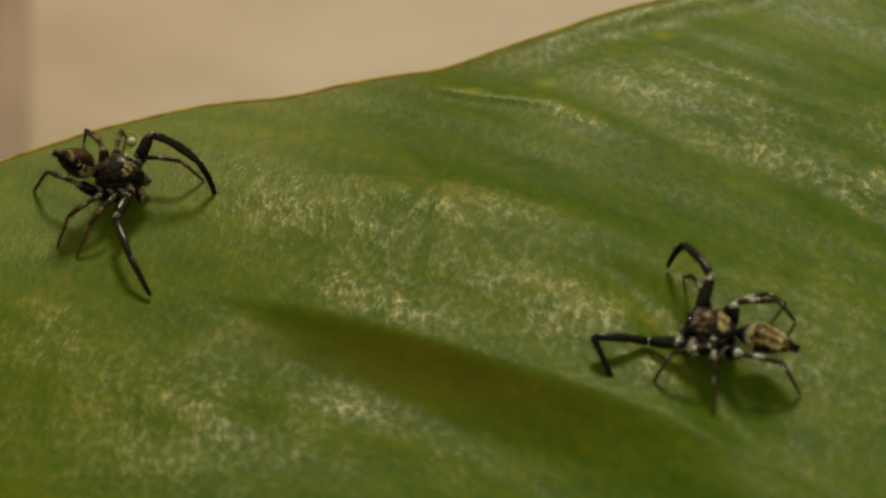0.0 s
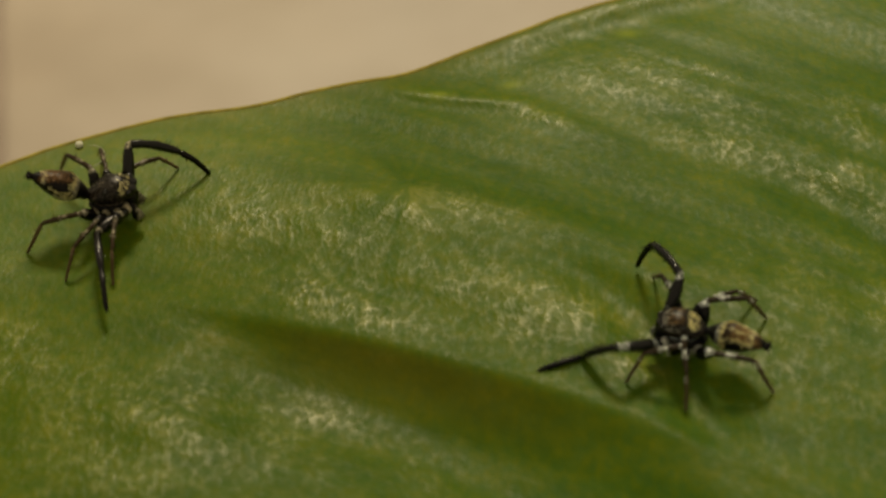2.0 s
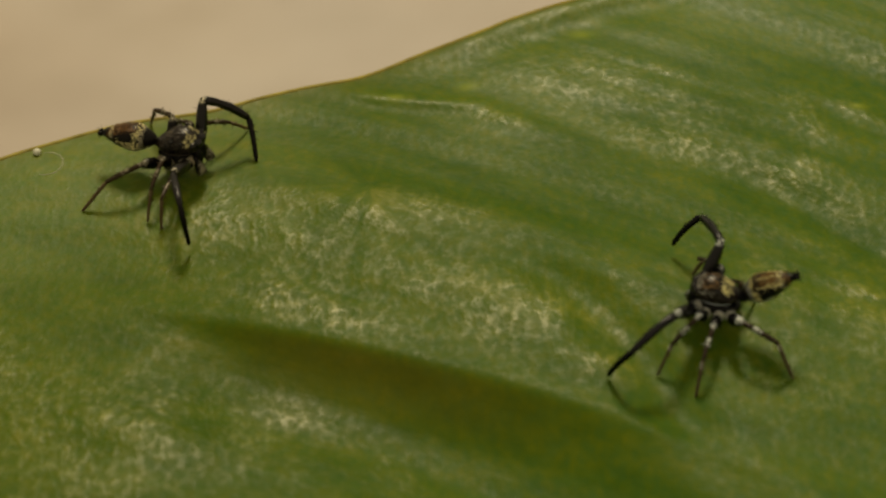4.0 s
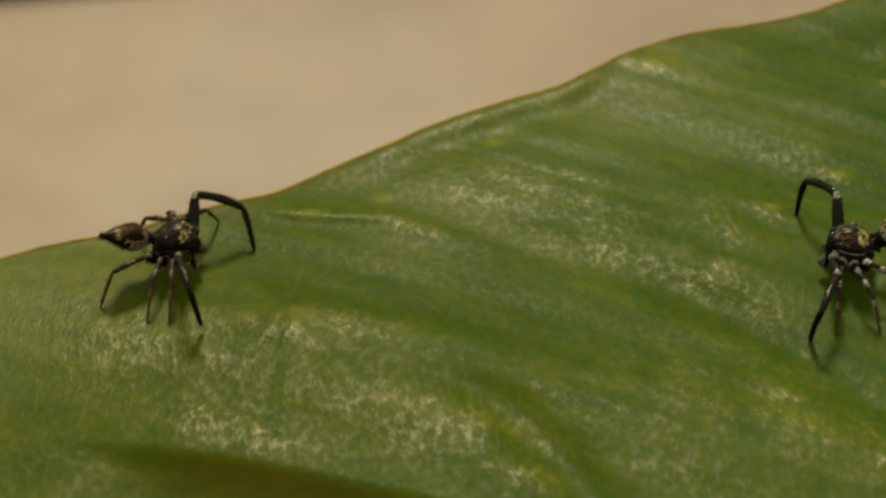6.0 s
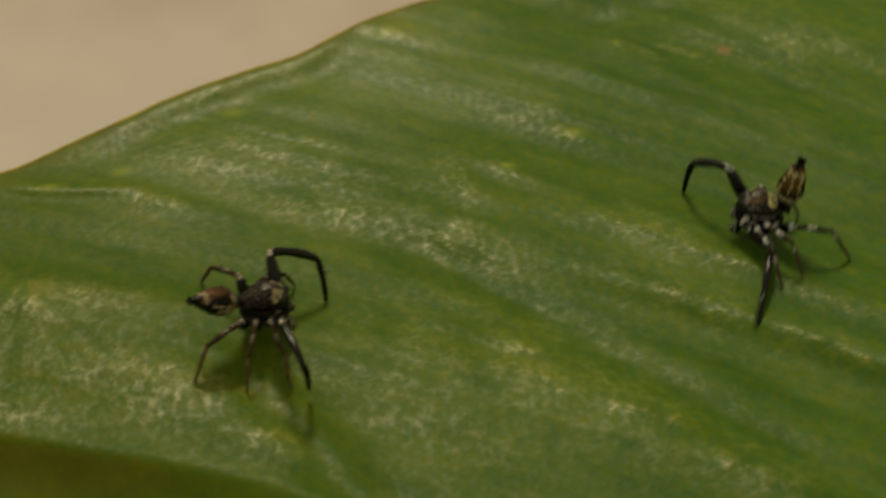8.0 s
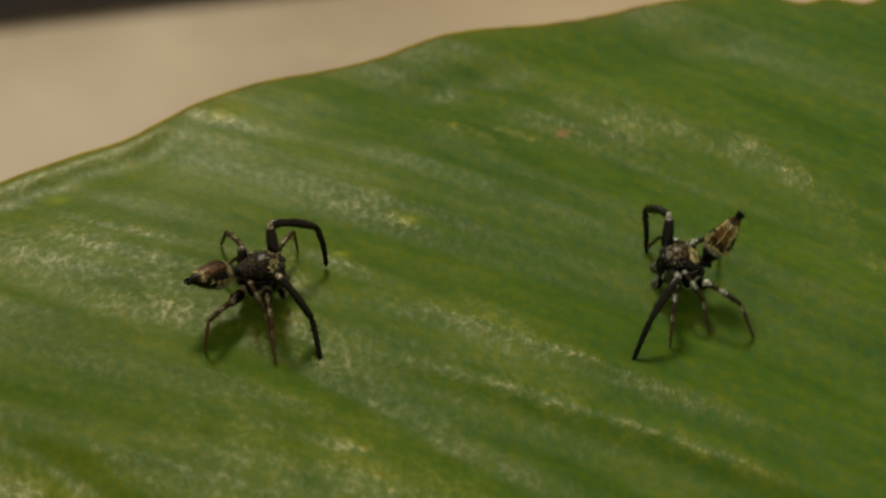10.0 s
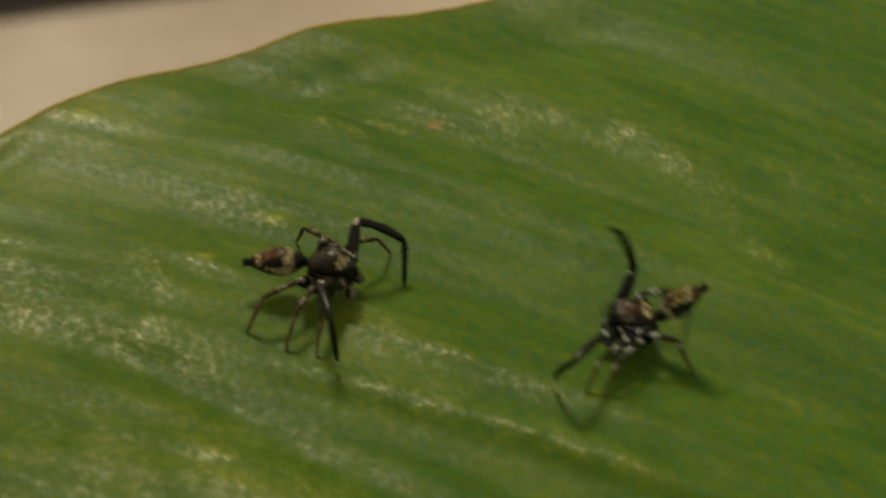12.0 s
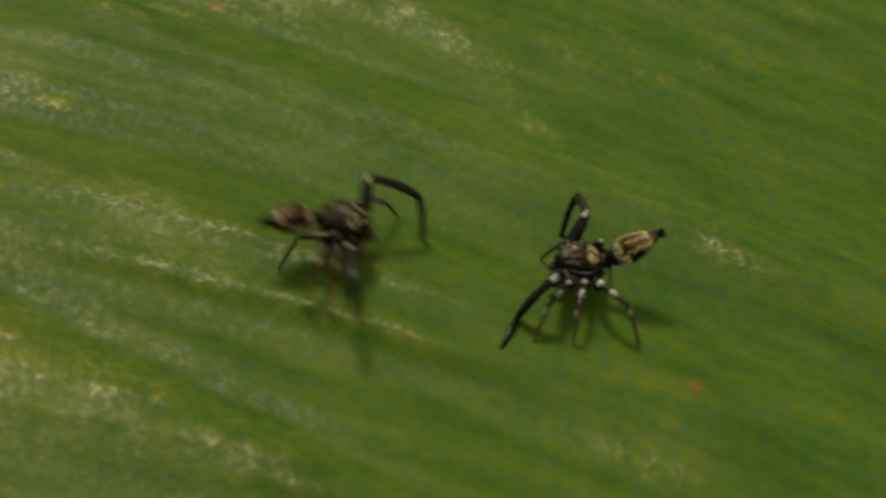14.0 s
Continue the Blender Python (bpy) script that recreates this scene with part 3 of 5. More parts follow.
def furry(bm, count, seed, reach=0.2):
    """Adds short hairs that lean back over a rounded body."""
    rnd = random.Random(seed)
    bm.normal_update()
    faces = [(f.calc_center_median(), f.normal.copy()) for f in bm.faces]
    for _ in range(count):
        c, n = rnd.choice(faces)
        side = n.cross(Vector((rnd.uniform(-1, 1), rnd.uniform(-1, 1), rnd.uniform(-1, 1)))).normalized()
        c = c + side * rnd.uniform(0, 0.08) * MM - n * 0.02 * MM
        tip = c + (n * rnd.uniform(0.45, 0.9) + Vector((-0.8, 0, 0)) + side * 0.3).normalized() * reach * rnd.uniform(0.6, 1.3) * MM
        w = 0.016 * MM
        q = [bm.verts.new(p) for p in (c + side * w, c - side * w, c + n.cross(side) * w, tip)]
        for f in ((0, 1, 3), (1, 2, 3), (2, 0, 3)):
            bm.faces.new([q[k] for k in f])
    return bm


def limb(length, widths, n=10, bend=0.0, hairs=0):
    """A tapering tube along +x; widths: pairs of place along it and radius, in millimetres."""
    bm = bmesh.new()
    rings = []
    for s, r in widths:
        ring = []
        for k in range(n):
            a = 2 * math.pi * k / n
            ring.append(bm.verts.new(((s * length) * MM, r * math.cos(a) * MM, (r * 1.1 * math.sin(a) + bend * math.sin(math.pi * s)) * MM)))
        rings.append(ring)
    for a, b in zip(rings, rings[1:]):
        for k in range(n):
            bm.faces.new((a[k], a[(k + 1) % n], b[(k + 1) % n], b[k]))
    bm.faces.new(rings[0][::-1])
    bm.faces.new(rings[-1])
    # short bristles that lean towards the tip
    if hairs:
        rnd = random.Random(int(length * 1000) + hairs)
        for _ in range(hairs):
            s = rnd.uniform(0.1, 0.95)
            r = np.interp(s, [w[0] for w in widths], [w[1] for w in widths])
            a = rnd.uniform(0, 2 * math.pi)
            n3 = Vector((0, math.cos(a), 1.1 * math.sin(a)))
            t3 = Vector((0, -math.sin(a), math.cos(a)))
            c = Vector((s * length, 0, bend * math.sin(math.pi * s))) + n3 * (r * 0.9)
            w = 0.018
            tip = c + n3 * rnd.uniform(0.12, 0.26) + Vector((rnd.uniform(0.08, 0.22), 0, 0))
            q = [bm.verts.new(p * MM) for p in (c + t3 * w, c - t3 * w, c + Vector((2 * w, 0, 0)), tip)]
            for f in ((0, 1, 3), (1, 2, 3), (2, 0, 3)):
                bm.faces.new([q[k] for k in f])
    bmesh.ops.recalc_face_normals(bm, faces=bm.faces)
    return bm


LENGTHS = {1: (2.5, 3.0, 2.5), 2: (1.25, 2.0, 1.9), 3: (1.25, 2.0, 1.9), 4: (1.40, 2.2, 2.1)}
ROOTS = {1: (0.85, 0.88, -0.62), 2: (0.35, 1.10, -0.80), 3: (-0.35, 1.12, -0.82), 4: (-0.95, 0.98, -0.80)}
PEDICEL = Vector((-1.14, 0, 0.0)) * MM


def carapace_shape(x, y, z):
    # long box-like head, highest at the eyes, falling away behind
    L = 1.22 * x
    w = 0.84 * (1 - 0.06 * x - 0.25 * max(0, -x - 0.35)) * (1 - 0.10 * max(0, z))
    top = 0.85 + 0.13 * x - 0.62 * max(0, -x - 0.05) ** 1.2
    zz = z * (top if z > 0 else 0.42)
    sq = lambda a: math.copysign(abs(a) ** 0.68, a)
    return L, sq(y) * w, zz + 0.08


def abdomen_shape(x, y, z):
    # points back along -x from the waist, pointed at the spinnerets
    s = (1 - x) / 2                         # 0 at the waist, 1 at the tip
    taper = (1.0 - 0.98 * max(0, s - 0.40) ** 1.2) * (1 - 0.9 * max(0, 0.35 - s))
    return -0.10 - 3.35 * s, y * 0.80 * taper, z * 0.72 * taper + 0.05


def scale_hairs(name, shape, region, count, seed, mat, parent, length=0.17, width=0.048, lift=0.20):
    """A patch of flat scale hairs that lie back over a rounded body, where region(x, y, z) holds, in millimetres."""
    rnd, bm, made = random.Random(seed), bmesh.new(), 0
    for _ in range(count * 60):
        p = Vector((rnd.gauss(0, 1), rnd.gauss(0, 1), rnd.gauss(0, 1))).normalized()
        q = Vector(shape(*p))
        if not region(q.x + rnd.gauss(0, 0.05), abs(q.y) + rnd.gauss(0, 0.04), q.z + rnd.gauss(0, 0.05)):
            continue
        a = p.orthogonal().normalized()
        b = p.cross(a)
        n = (Vector(shape(*(p + a * 0.01).normalized())) - q).cross(Vector(shape(*(p + b * 0.01).normalized())) - q).normalized()
        back = Vector((-1, rnd.gauss(0, 0.35), rnd.gauss(0, 0.25)))
        d = ((back - n * back.dot(n)).normalized() + n * lift * rnd.uniform(0.3, 1.4)).normalized()
        s = n.cross(d).normalized() * width * rnd.uniform(0.7, 1.2) / 2
        l = length * rnd.uniform(0.6, 1.2)
        o = q + n * 0.012
        m = o + d * l * 0.45 + n * 0.012
        c = [bm.verts.new(w * MM) for w in (o, m + s, o + d * l, m - s)]
        bm.faces.new((c[0], c[1], c[2]))
        bm.faces.new((c[0], c[2], c[3]))
        made += 1
        if made == count:
            break
    return part(name, bm, mat, parent)


def hem(shape, z, radius, a0, a1):
    """A thin cord round a body, at the height z of its unit ball."""
    bm, rings, n = bmesh.new(), [], 6
    flat = math.sqrt(1 - z * z)
    for k in range(49):
        a = radians(a0 + (a1 - a0) * k / 48)
        out = Vector((math.cos(a), math.sin(a), 0))
        c = Vector(shape(flat * out.x, flat * out.y, z))
        r = radius * min(1, 0.2 + k / 6, 0.2 + (48 - k) / 6)
        rings.append([bm.verts.new((c + (out * math.cos(2 * math.pi * j / n) + Vector((0, 0, 1)) * math.sin(2 * math.pi * j / n)) * r) * MM) for j in range(n)])
    for a, b in zip(rings, rings[1:]):
        for j in range(n):
            bm.faces.new((a[j], a[(j + 1) % n], b[(j + 1) % n], b[j]))
    bmesh.ops.recalc_face_normals(bm, faces=bm.faces)
    return bm


def build_spider(skin, label, stout=1.0):
    """stout: how much wider and deeper its body is."""
    shell = lambda x, y, z: tuple(c * k for c, k in zip(carapace_shape(x, y, z), (stout, stout, stout)))
    belly = lambda x, y, z: tuple(c * k for c, k in zip(abdomen_shape(x, y, z), (1, stout, stout)))
    body = new("jumping_spider")
    tagged(body, label, "spider", group="fighting spiders")
    sp = {"body": body, "rows": {}, "legs": {}}
    head = part("cephalothorax", furry(shaped(ball(28, 18), shell), 260, 5, 0.15), skin["head"], body, smooth=True)
    part("carapace_margin", hem(shell, -0.62, 0.050, 42, 318), skin["hem"], head, "pale line along the carapace edge", smooth=True)
    for seed, (region, count, mat) in enumerate(skin["head_patches"]):
        tagged(scale_hairs("hair_patch", shell, region, count, 20 + seed, mat[0], head), mat[1])
    for side in (1, -1):
        for ex, ey, ez, er in ((1.12, 0.25, 0.38, 0.25), (0.97, 0.62, 0.44, 0.17), (0.40, 0.72, 0.56, 0.08), (-0.14, 0.66, 0.58, 0.14)):
            part("eye", shaped(ball(14, 10), lambda x, y, z: (stout * (ex + er * x), stout * (side * ey + er * y), stout * (ez + er * z))), skin["eye"], head, smooth=True)
        part("chelicera", shaped(ball(12, 10), lambda x, y, z: (1.10 + 0.34 * x, side * 0.31 + 0.29 * y, -0.45 + 0.64 * z)), skin["dark"], body, smooth=True)
        bm = limb(1.2, [(0, 0.17), (0.4, 0.21), (0.75, 0.30), (0.93, 0.26), (1, 0.08)], hairs=34)
        bm.transform(pose(1.0 * MM, side * 0.62 * MM, -0.30 * MM, 0, 68, side * 8))
        part("pedipalp", bm, skin["palp"], body, smooth=True)
    waist = limb(0.6, [(0, 0.25), (0.5, 0.2), (1, 0.25)])
    waist.transform(pose(-1.6 * MM, 0, 0))
    part("waist", waist, skin["dark"], body, smooth=True)
    for side in (1, -1):
        for i, (rx, ry, rz) in ROOTS.items():
            part("coxa", shaped(ball(12, 8), lambda x, y, z: (rx + 0.29 * x, side * (ry - 0.20) + 0.40 * y, rz + 0.04 + 0.30 * z)), skin["coxa"], body, smooth=True)
    chest = shaped(ball(18, 12), lambda x, y, z: (1.3 * x - 0.05, 0.85 * y, 0.42 * z - 0.62))
    part("breastplate", chest, skin["dark"], body, smooth=True)
    tail = part("abdomen", furry(shaped(ball(28, 20), belly), 420, 6, 0.2), skin["tail"], body, smooth=True)
    tail.location = PEDICEL
    sp["abdomen"] = tail
    for seed, (region, count, mat) in enumerate(skin["tail_patches"]):
        tagged(scale_hairs("hair_patch", belly, region, count, 40 + seed, mat[0], tail), mat[1])
    for side in (1, -1):
        bm = limb(0.32, [(0, 0.13), (0.6, 0.14), (0.9, 0.10), (1, 0.04)], hairs=8)
        bm.transform(pose(-3.33 * MM, side * 0.09 * MM, 0.02 * MM, 0, 0, 180 - side * 6))
        part("spinneret", bm, skin["dark"], tail, smooth=True)
    for side, s in (("l", 1), ("r", -1)):
        for i in (1, 2, 3, 4):
            a, b, c = LENGTHS[i]
            k = {1: 1.0, 2: 0.57, 3: 0.57, 4: 0.62}[i]
            f = k if i == 1 else k * 1.50          # the hind thighs are stout
            mats = skin["front"] if i == 1 else skin["hind"]
            leg = part("leg", limb(a, [(-0.06, 0.12 * f), (0.05, 0.24 * f), (0.35, 0.35 * f), (0.75, 0.31 * f), (0.95, 0.22 * f), (1.04, 0.09 * f)], hairs=26, bend=0.08), mats[0], body, smooth=True)
            shin = part("tibia", limb(b, [(-0.05, 0.10 * k), (0.04, 0.23 * k), (0.22, 0.23 * k), (0.30, 0.20 * k), (0.55, 0.24 * k), (0.85, 0.205 * k), (0.98, 0.17 * k), (1.02, 0.08 * k)], hairs=30, bend=0.20 if i == 1 else 0.07), mats[1], leg, smooth=True)
            foot = part("tarsus", limb(c, [(-0.03, 0.08 * k), (0.05, 0.18 * k), (0.4, 0.16 * k), (0.7, 0.145 * k), (0.93, 0.12 * k), (1.0, 0.05 * k)], hairs=22, bend=0.12 if i == 1 else 0.0), mats[2], leg, smooth=True)
            sp["legs"][side + str(i)] = (leg, shin, foot)
    return sp


ALL = (-9, 9)


def skins(tag, dark, crown, pale, gold, rust, coxa, foot, hem_colour, head_patches, tail_patches, legs):
    """Materials of one spider; crown: its dull short hair; legs: how dense the pale hairs are on its hind legs."""
    tail = [((-1.12, -0.84), ALL, (-0.2, 9), 0.5), ((-2.0, -0.5), (0.40, 9), (-0.36, -0.10), 0.8), ((-2.85, -2.62), ALL, (0.1, 9), 0.6)]
    back = [((-3.0, -1.7), (-9, 0.5), (0.1, 9), 0.8), ((-1.8, -0.9), (-9, 0.5), (0.2, 9), 0.3)]
    black = pattern_material("cuticle_" + tag, dark, pale, rust, [], [], 0.24, shine=0.17)
    knee = tuple(0.6 * a + 0.4 * b for a, b in zip(dark, foot))
    hind = (pattern_material("hind_thigh_" + tag, dark, pale, rust, [((1.20, 1.9), ALL, (0.03, 9), 0.9 * legs)], [], 0.24, shine=0.19),
            pattern_material("hind_shin_" + tag, knee, pale, rust, [((-0.2, 0.12), ALL, (0.02, 9), 1.0 * legs), ((0.80, 1.22), ALL, (0.05, 9), 0.9 * legs)], [], 0.24, shine=0.19),
            pattern_material("hind_foot_" + tag, foot, pale, rust, [((0.10, 0.40), ALL, (0.02, 9), 0.8 * legs)], [], 0.4))
    front = (pattern_material("front_thigh_" + tag, dark, pale, rust, [((2.3, 2.6), ALL, (0.05, 9), 1.0), ((0.5, 0.8), ALL, (0.26, 9), 0.6)], [], 0.19, shine=0.32),
             pattern_material("front_shin_" + tag, dark, pale, rust, [((-0.2, 0.06), ALL, ALL, 1.0)], [], 0.19, shine=0.32), black)
    fur = {k: plain_material(k + "_scales_" + tag, c, 0.45, 0.12, 4000.0, 0.6, 0.25) for k, c in (("gold", gold), ("rust", rust), ("crown", crown), ("cream", coxa))}
    words = {"gold": "pale golden scale hairs", "rust": "rust-brown scale hairs", "crown": "short grey-brown hairs", "cream": "cream scale hairs"}
    return {
        "head": pattern_material("head_hair_" + tag, dark, crown, rust, [((-1.2, 1.3), ALL, (0.0, 9), 0.35)], [], 0.20, shine=0.18),
        "tail": pattern_material("tail_hair_" + tag, dark, pale, rust, tail, back, 0.3),
        "palp": pattern_material("palp_hair_" + tag, dark, pale, rust, [((1.3, 1.9), ALL, ALL, 0.35)], [], 0.25),
        "coxa": pattern_material("coxa_hair_" + tag, coxa, pale, rust, [((-9, 8), ALL, ALL, 0.5)], [], 0.5),
        "hem": plain_material("carapace_margin_" + tag, hem_colour, 0.35, 0.3, 5000.0, 0.5),
        "dark": black,
        "eye": plain_material("eye_" + tag, (0.006, 0.005, 0.005), 0.06),
        "front": front, "hind": hind,
        "head_patches": [(region, count, (fur[k], words[k])) for region, count, k in head_patches],
        "tail_patches": [(region, count, (fur[k], words[k])) for region, count, k in tail_patches],
    }


A_HEAD = [(lambda x, y, z: 0.62 < x < 1.12 and z > 0.45 and 0.15 < y < 0.85, 90, "gold"),
          (lambda x, y, z: -0.85 < x < 0.45 and z > 0.25 and y < 0.8, 130, "crown"),
          (lambda x, y, z: -0.45 < x < -0.1 and z > 0.5 and y < 0.3, 26, "cream"),
          (lambda x, y, z: -1.1 < x < 1.0 and -0.15 < z < 0.1 and y > 0.7, 50, "crown")]
A_TAIL = [(lambda x, y, z: -1.12 < x + 0.3 * y < -0.90 and z > -0.15, 150, "gold"),
          (lambda x, y, z: -2.7 < x < -1.2 and z > 0.25 and y < 0.42, 130, "rust"),
          (lambda x, y, z: -2.4 < x < -0.9 and -0.10 - 0.10 * x < z + 0.10 < 0.14 - 0.10 * x and y > 0.40, 60, "gold"),
          (lambda x, y, z: -2.85 < x < -2.55 and z > 0.05, 30, "gold")]
B_HEAD = [(lambda x, y, z: 0.80 < x < 1.05 and z > 0.25 and y < 0.80, 110, "cream"),
          (lambda x, y, z: 0.15 < x < 0.8 and z > 0.30 and 0.60 < y < 0.80, 60, "cream"),
          (lambda x, y, z: 0.2 < x < 0.8 and z > 0.55 and y < 0.09, 30, "cream"),
          (lambda x, y, z: -0.68 < x < -0.22 and z > 0.28 and y < 0.58, 150, "gold"),
          (lambda x, y, z: 0.0 < x < 0.8 and z > 0.5 and 0.10 < y < 0.55, 90, "rust")]
B_TAIL = [(lambda x, y, z: -1.20 < x + 0.3 * y < -0.95 and z > -0.10, 150, "gold"),
          (lambda x, y, z: -3.1 < x < -1.7 and z > 0.12 and 0.08 < y < 0.36, 150, "rust"),
          (lambda x, y, z: -2.8 < x < -1.1 and z > 0.0 and 0.46 + 0.16 * (x + 1.8) < y < 0.58 + 0.16 * (x + 1.8), 170, "gold"),
          (lambda x, y, z: -2.6 < x < -1.4 and z > 0.30 and y < 0.06, 50, "gold"),
          (lambda x, y, z: -2.75 < x < -2.58 and z > 0.1 and y < 0.30, 40, "gold")]

SPIDER_A = build_spider(skins("a", (0.0045, 0.0034, 0.0028), (0.055, 0.040, 0.025), (0.78, 0.72, 0.50), (0.86, 0.78, 0.40), (0.19, 0.095, 0.030), (0.22, 0.18, 0.11),
                              (0.095, 0.060, 0.028), (0.10, 0.08, 0.055), A_HEAD, A_TAIL, 0.35),
                        "small black and rust-brown jumping spider on the leaf", 1.10)
SPIDER_B = build_spider(skins("b", (0.0034, 0.0034, 0.0044), (0.060, 0.040, 0.024), (0.90, 0.98, 0.95), (0.86, 0.80, 0.40), (0.24, 0.130, 0.030), (0.50, 0.49, 0.43),
                              (0.080, 0.056, 0.032), (0.62, 0.72, 0.80), B_HEAD, B_TAIL, 0.9),
                        "small black jumping spider banded with white hairs")


SILK_KNOT = build_droplet()


def along(a, b, up=Vector((0, 0, 1))):
    """Pose at a with x towards b."""
    x = (b - a).normalized()
    y = up.cross(x)
    if y.length < 0.05:
        y = Vector((0, 1, 0))
    y.normalize()
    z = x.cross(y)
    m = Matrix((x, y, z)).transposed().to_4x4()
    m.translation = a
    return m


def bent_leg(hip, toe, a, b, c, side):
    """Knee and ankle of a leg that stands with its toe there, bent upwards and out to its side."""
    out = Vector((toe.x - hip.x, toe.y - hip.y, 0))
    out.normalize()
    for tilt in (32, 38, 44, 50, 56, 62, 68, 74, 80, 86, 26, 20, 14):
        ankle = toe + (Vector((0, 0, 1)) * math.cos(radians(tilt)) - out * math.sin(radians(tilt))) * c
        d = (ankle - hip).length
        if abs(a - b) < d < (a + b) * 0.94:
            break
    d = min(max(d, abs(a - b) + 1e-6), (a + b) * 0.999)
    w = (ankle - hip).normalized()
    k = (a * a + d * d - b * b) / (2 * d)
    n = math.sqrt(max(a * a - k * k, 0))
    u = Vector((0, 0, 1.0)) + side * 0.7
    u = (u - w * u.dot(w))
    u = u.normalized() if u.length > 1e-4 else -out
    return hip + w * k + u * n, ankle


def between(a, b, u):
    """Part of the way from one nest of numbers to another."""
    return tuple(between(p, q, u) for p, q in zip(a, b)) if isinstance(a, tuple) else a + (b - a) * u


def stance(sp, t, place, tail, l1, r1, feet):
    """Adds one pose, and steps on the way to it where the last one is long past."""
    then, *old = sp.get("last", (t,))
    if t - then > 1.8:
        for k in (1, 2, 3, 4):
            u = k / 5
            toes = tuple(between(p, q, min(max(u + 0.12 * (-1) ** j, 0), 1)) for j, (p, q) in enumerate(zip(old[4], feet)))
            arms = [tuple((x, y, z + 0.9 * math.sin(math.pi * u)) for x, y, z in between(p, q, u)) for p, q in ((old[2], l1), (old[3], r1))]
            settle(sp, then + (t - then) * u, between(old[0], place, u), between(old[1], tail, u), *arms, toes)
    sp["last"] = (t, place, tail, l1, r1, feet)
    settle(sp, t, place, tail, l1, r1, feet)


def settle(sp, t, place, tail, l1, r1, feet):
    """Adds one pose of a spider: place x, y, height and heading; the abdomen's lift, swing and roll; the front legs' knee, ankle and tip; the other six toes."""
    ground = lambda x, y: float(leaf_height(x, y))
    x, y, z, yaw = place
    body = pose(x * MM, y * MM, (z + ground(x, y)) * MM, 0, -2, yaw)
    rows = sp["rows"]
    rows.setdefault(sp["body"], []).append((t, body))
    rows.setdefault(sp["abdomen"], []).append((t, Matrix.Translation(PEDICEL) @ pose(0, 0, 0, tail[2], tail[0], -tail[1])))
    inverse = body.inverted()
    toes = dict(zip(("l2", "l3", "l4", "r2", "r3", "r4"), feet))
    for key, parts in sp["legs"].items():
        i, s = int(key[1]), 1 if key[0] == "l" else -1
        side = body.to_3x3() @ Vector((0, s, 0))
        hip = body @ (Vector((ROOTS[i][0], s * ROOTS[i][1], ROOTS[i][2])) * MM)
        a, b, c = (v * MM for v in LENGTHS[i])
        if i == 1:
            knee, ankle, toe = (Vector((p[0], p[1], p[2] + ground(p[0], p[1]))) * MM for p in (l1 if s > 0 else r1))
        else:
            px, py = toes[key]
            toe = Vector((px, py, ground(px, py) + 0.03)) * MM
            knee, ankle = bent_leg(hip, toe, a, b, c, side)
        up = Vector((0, 0, 1)) + side * 0.3
        m1, m2, m3 = along(hip, knee, up), along(knee, ankle, up), along(ankle, toe, up)
        knee_now = m1 @ Vector((a, 0, 0))
        m2.translation = knee_now
        m3.translation = m2 @ Vector((b, 0, 0))
        rows.setdefault(parts[0], []).append((t, inverse @ m1))
        rows.setdefault(parts[1], []).append((t, m1.inverted() @ m2))
        rows.setdefault(parts[2], []).append((t, m1.inverted() @ m3))


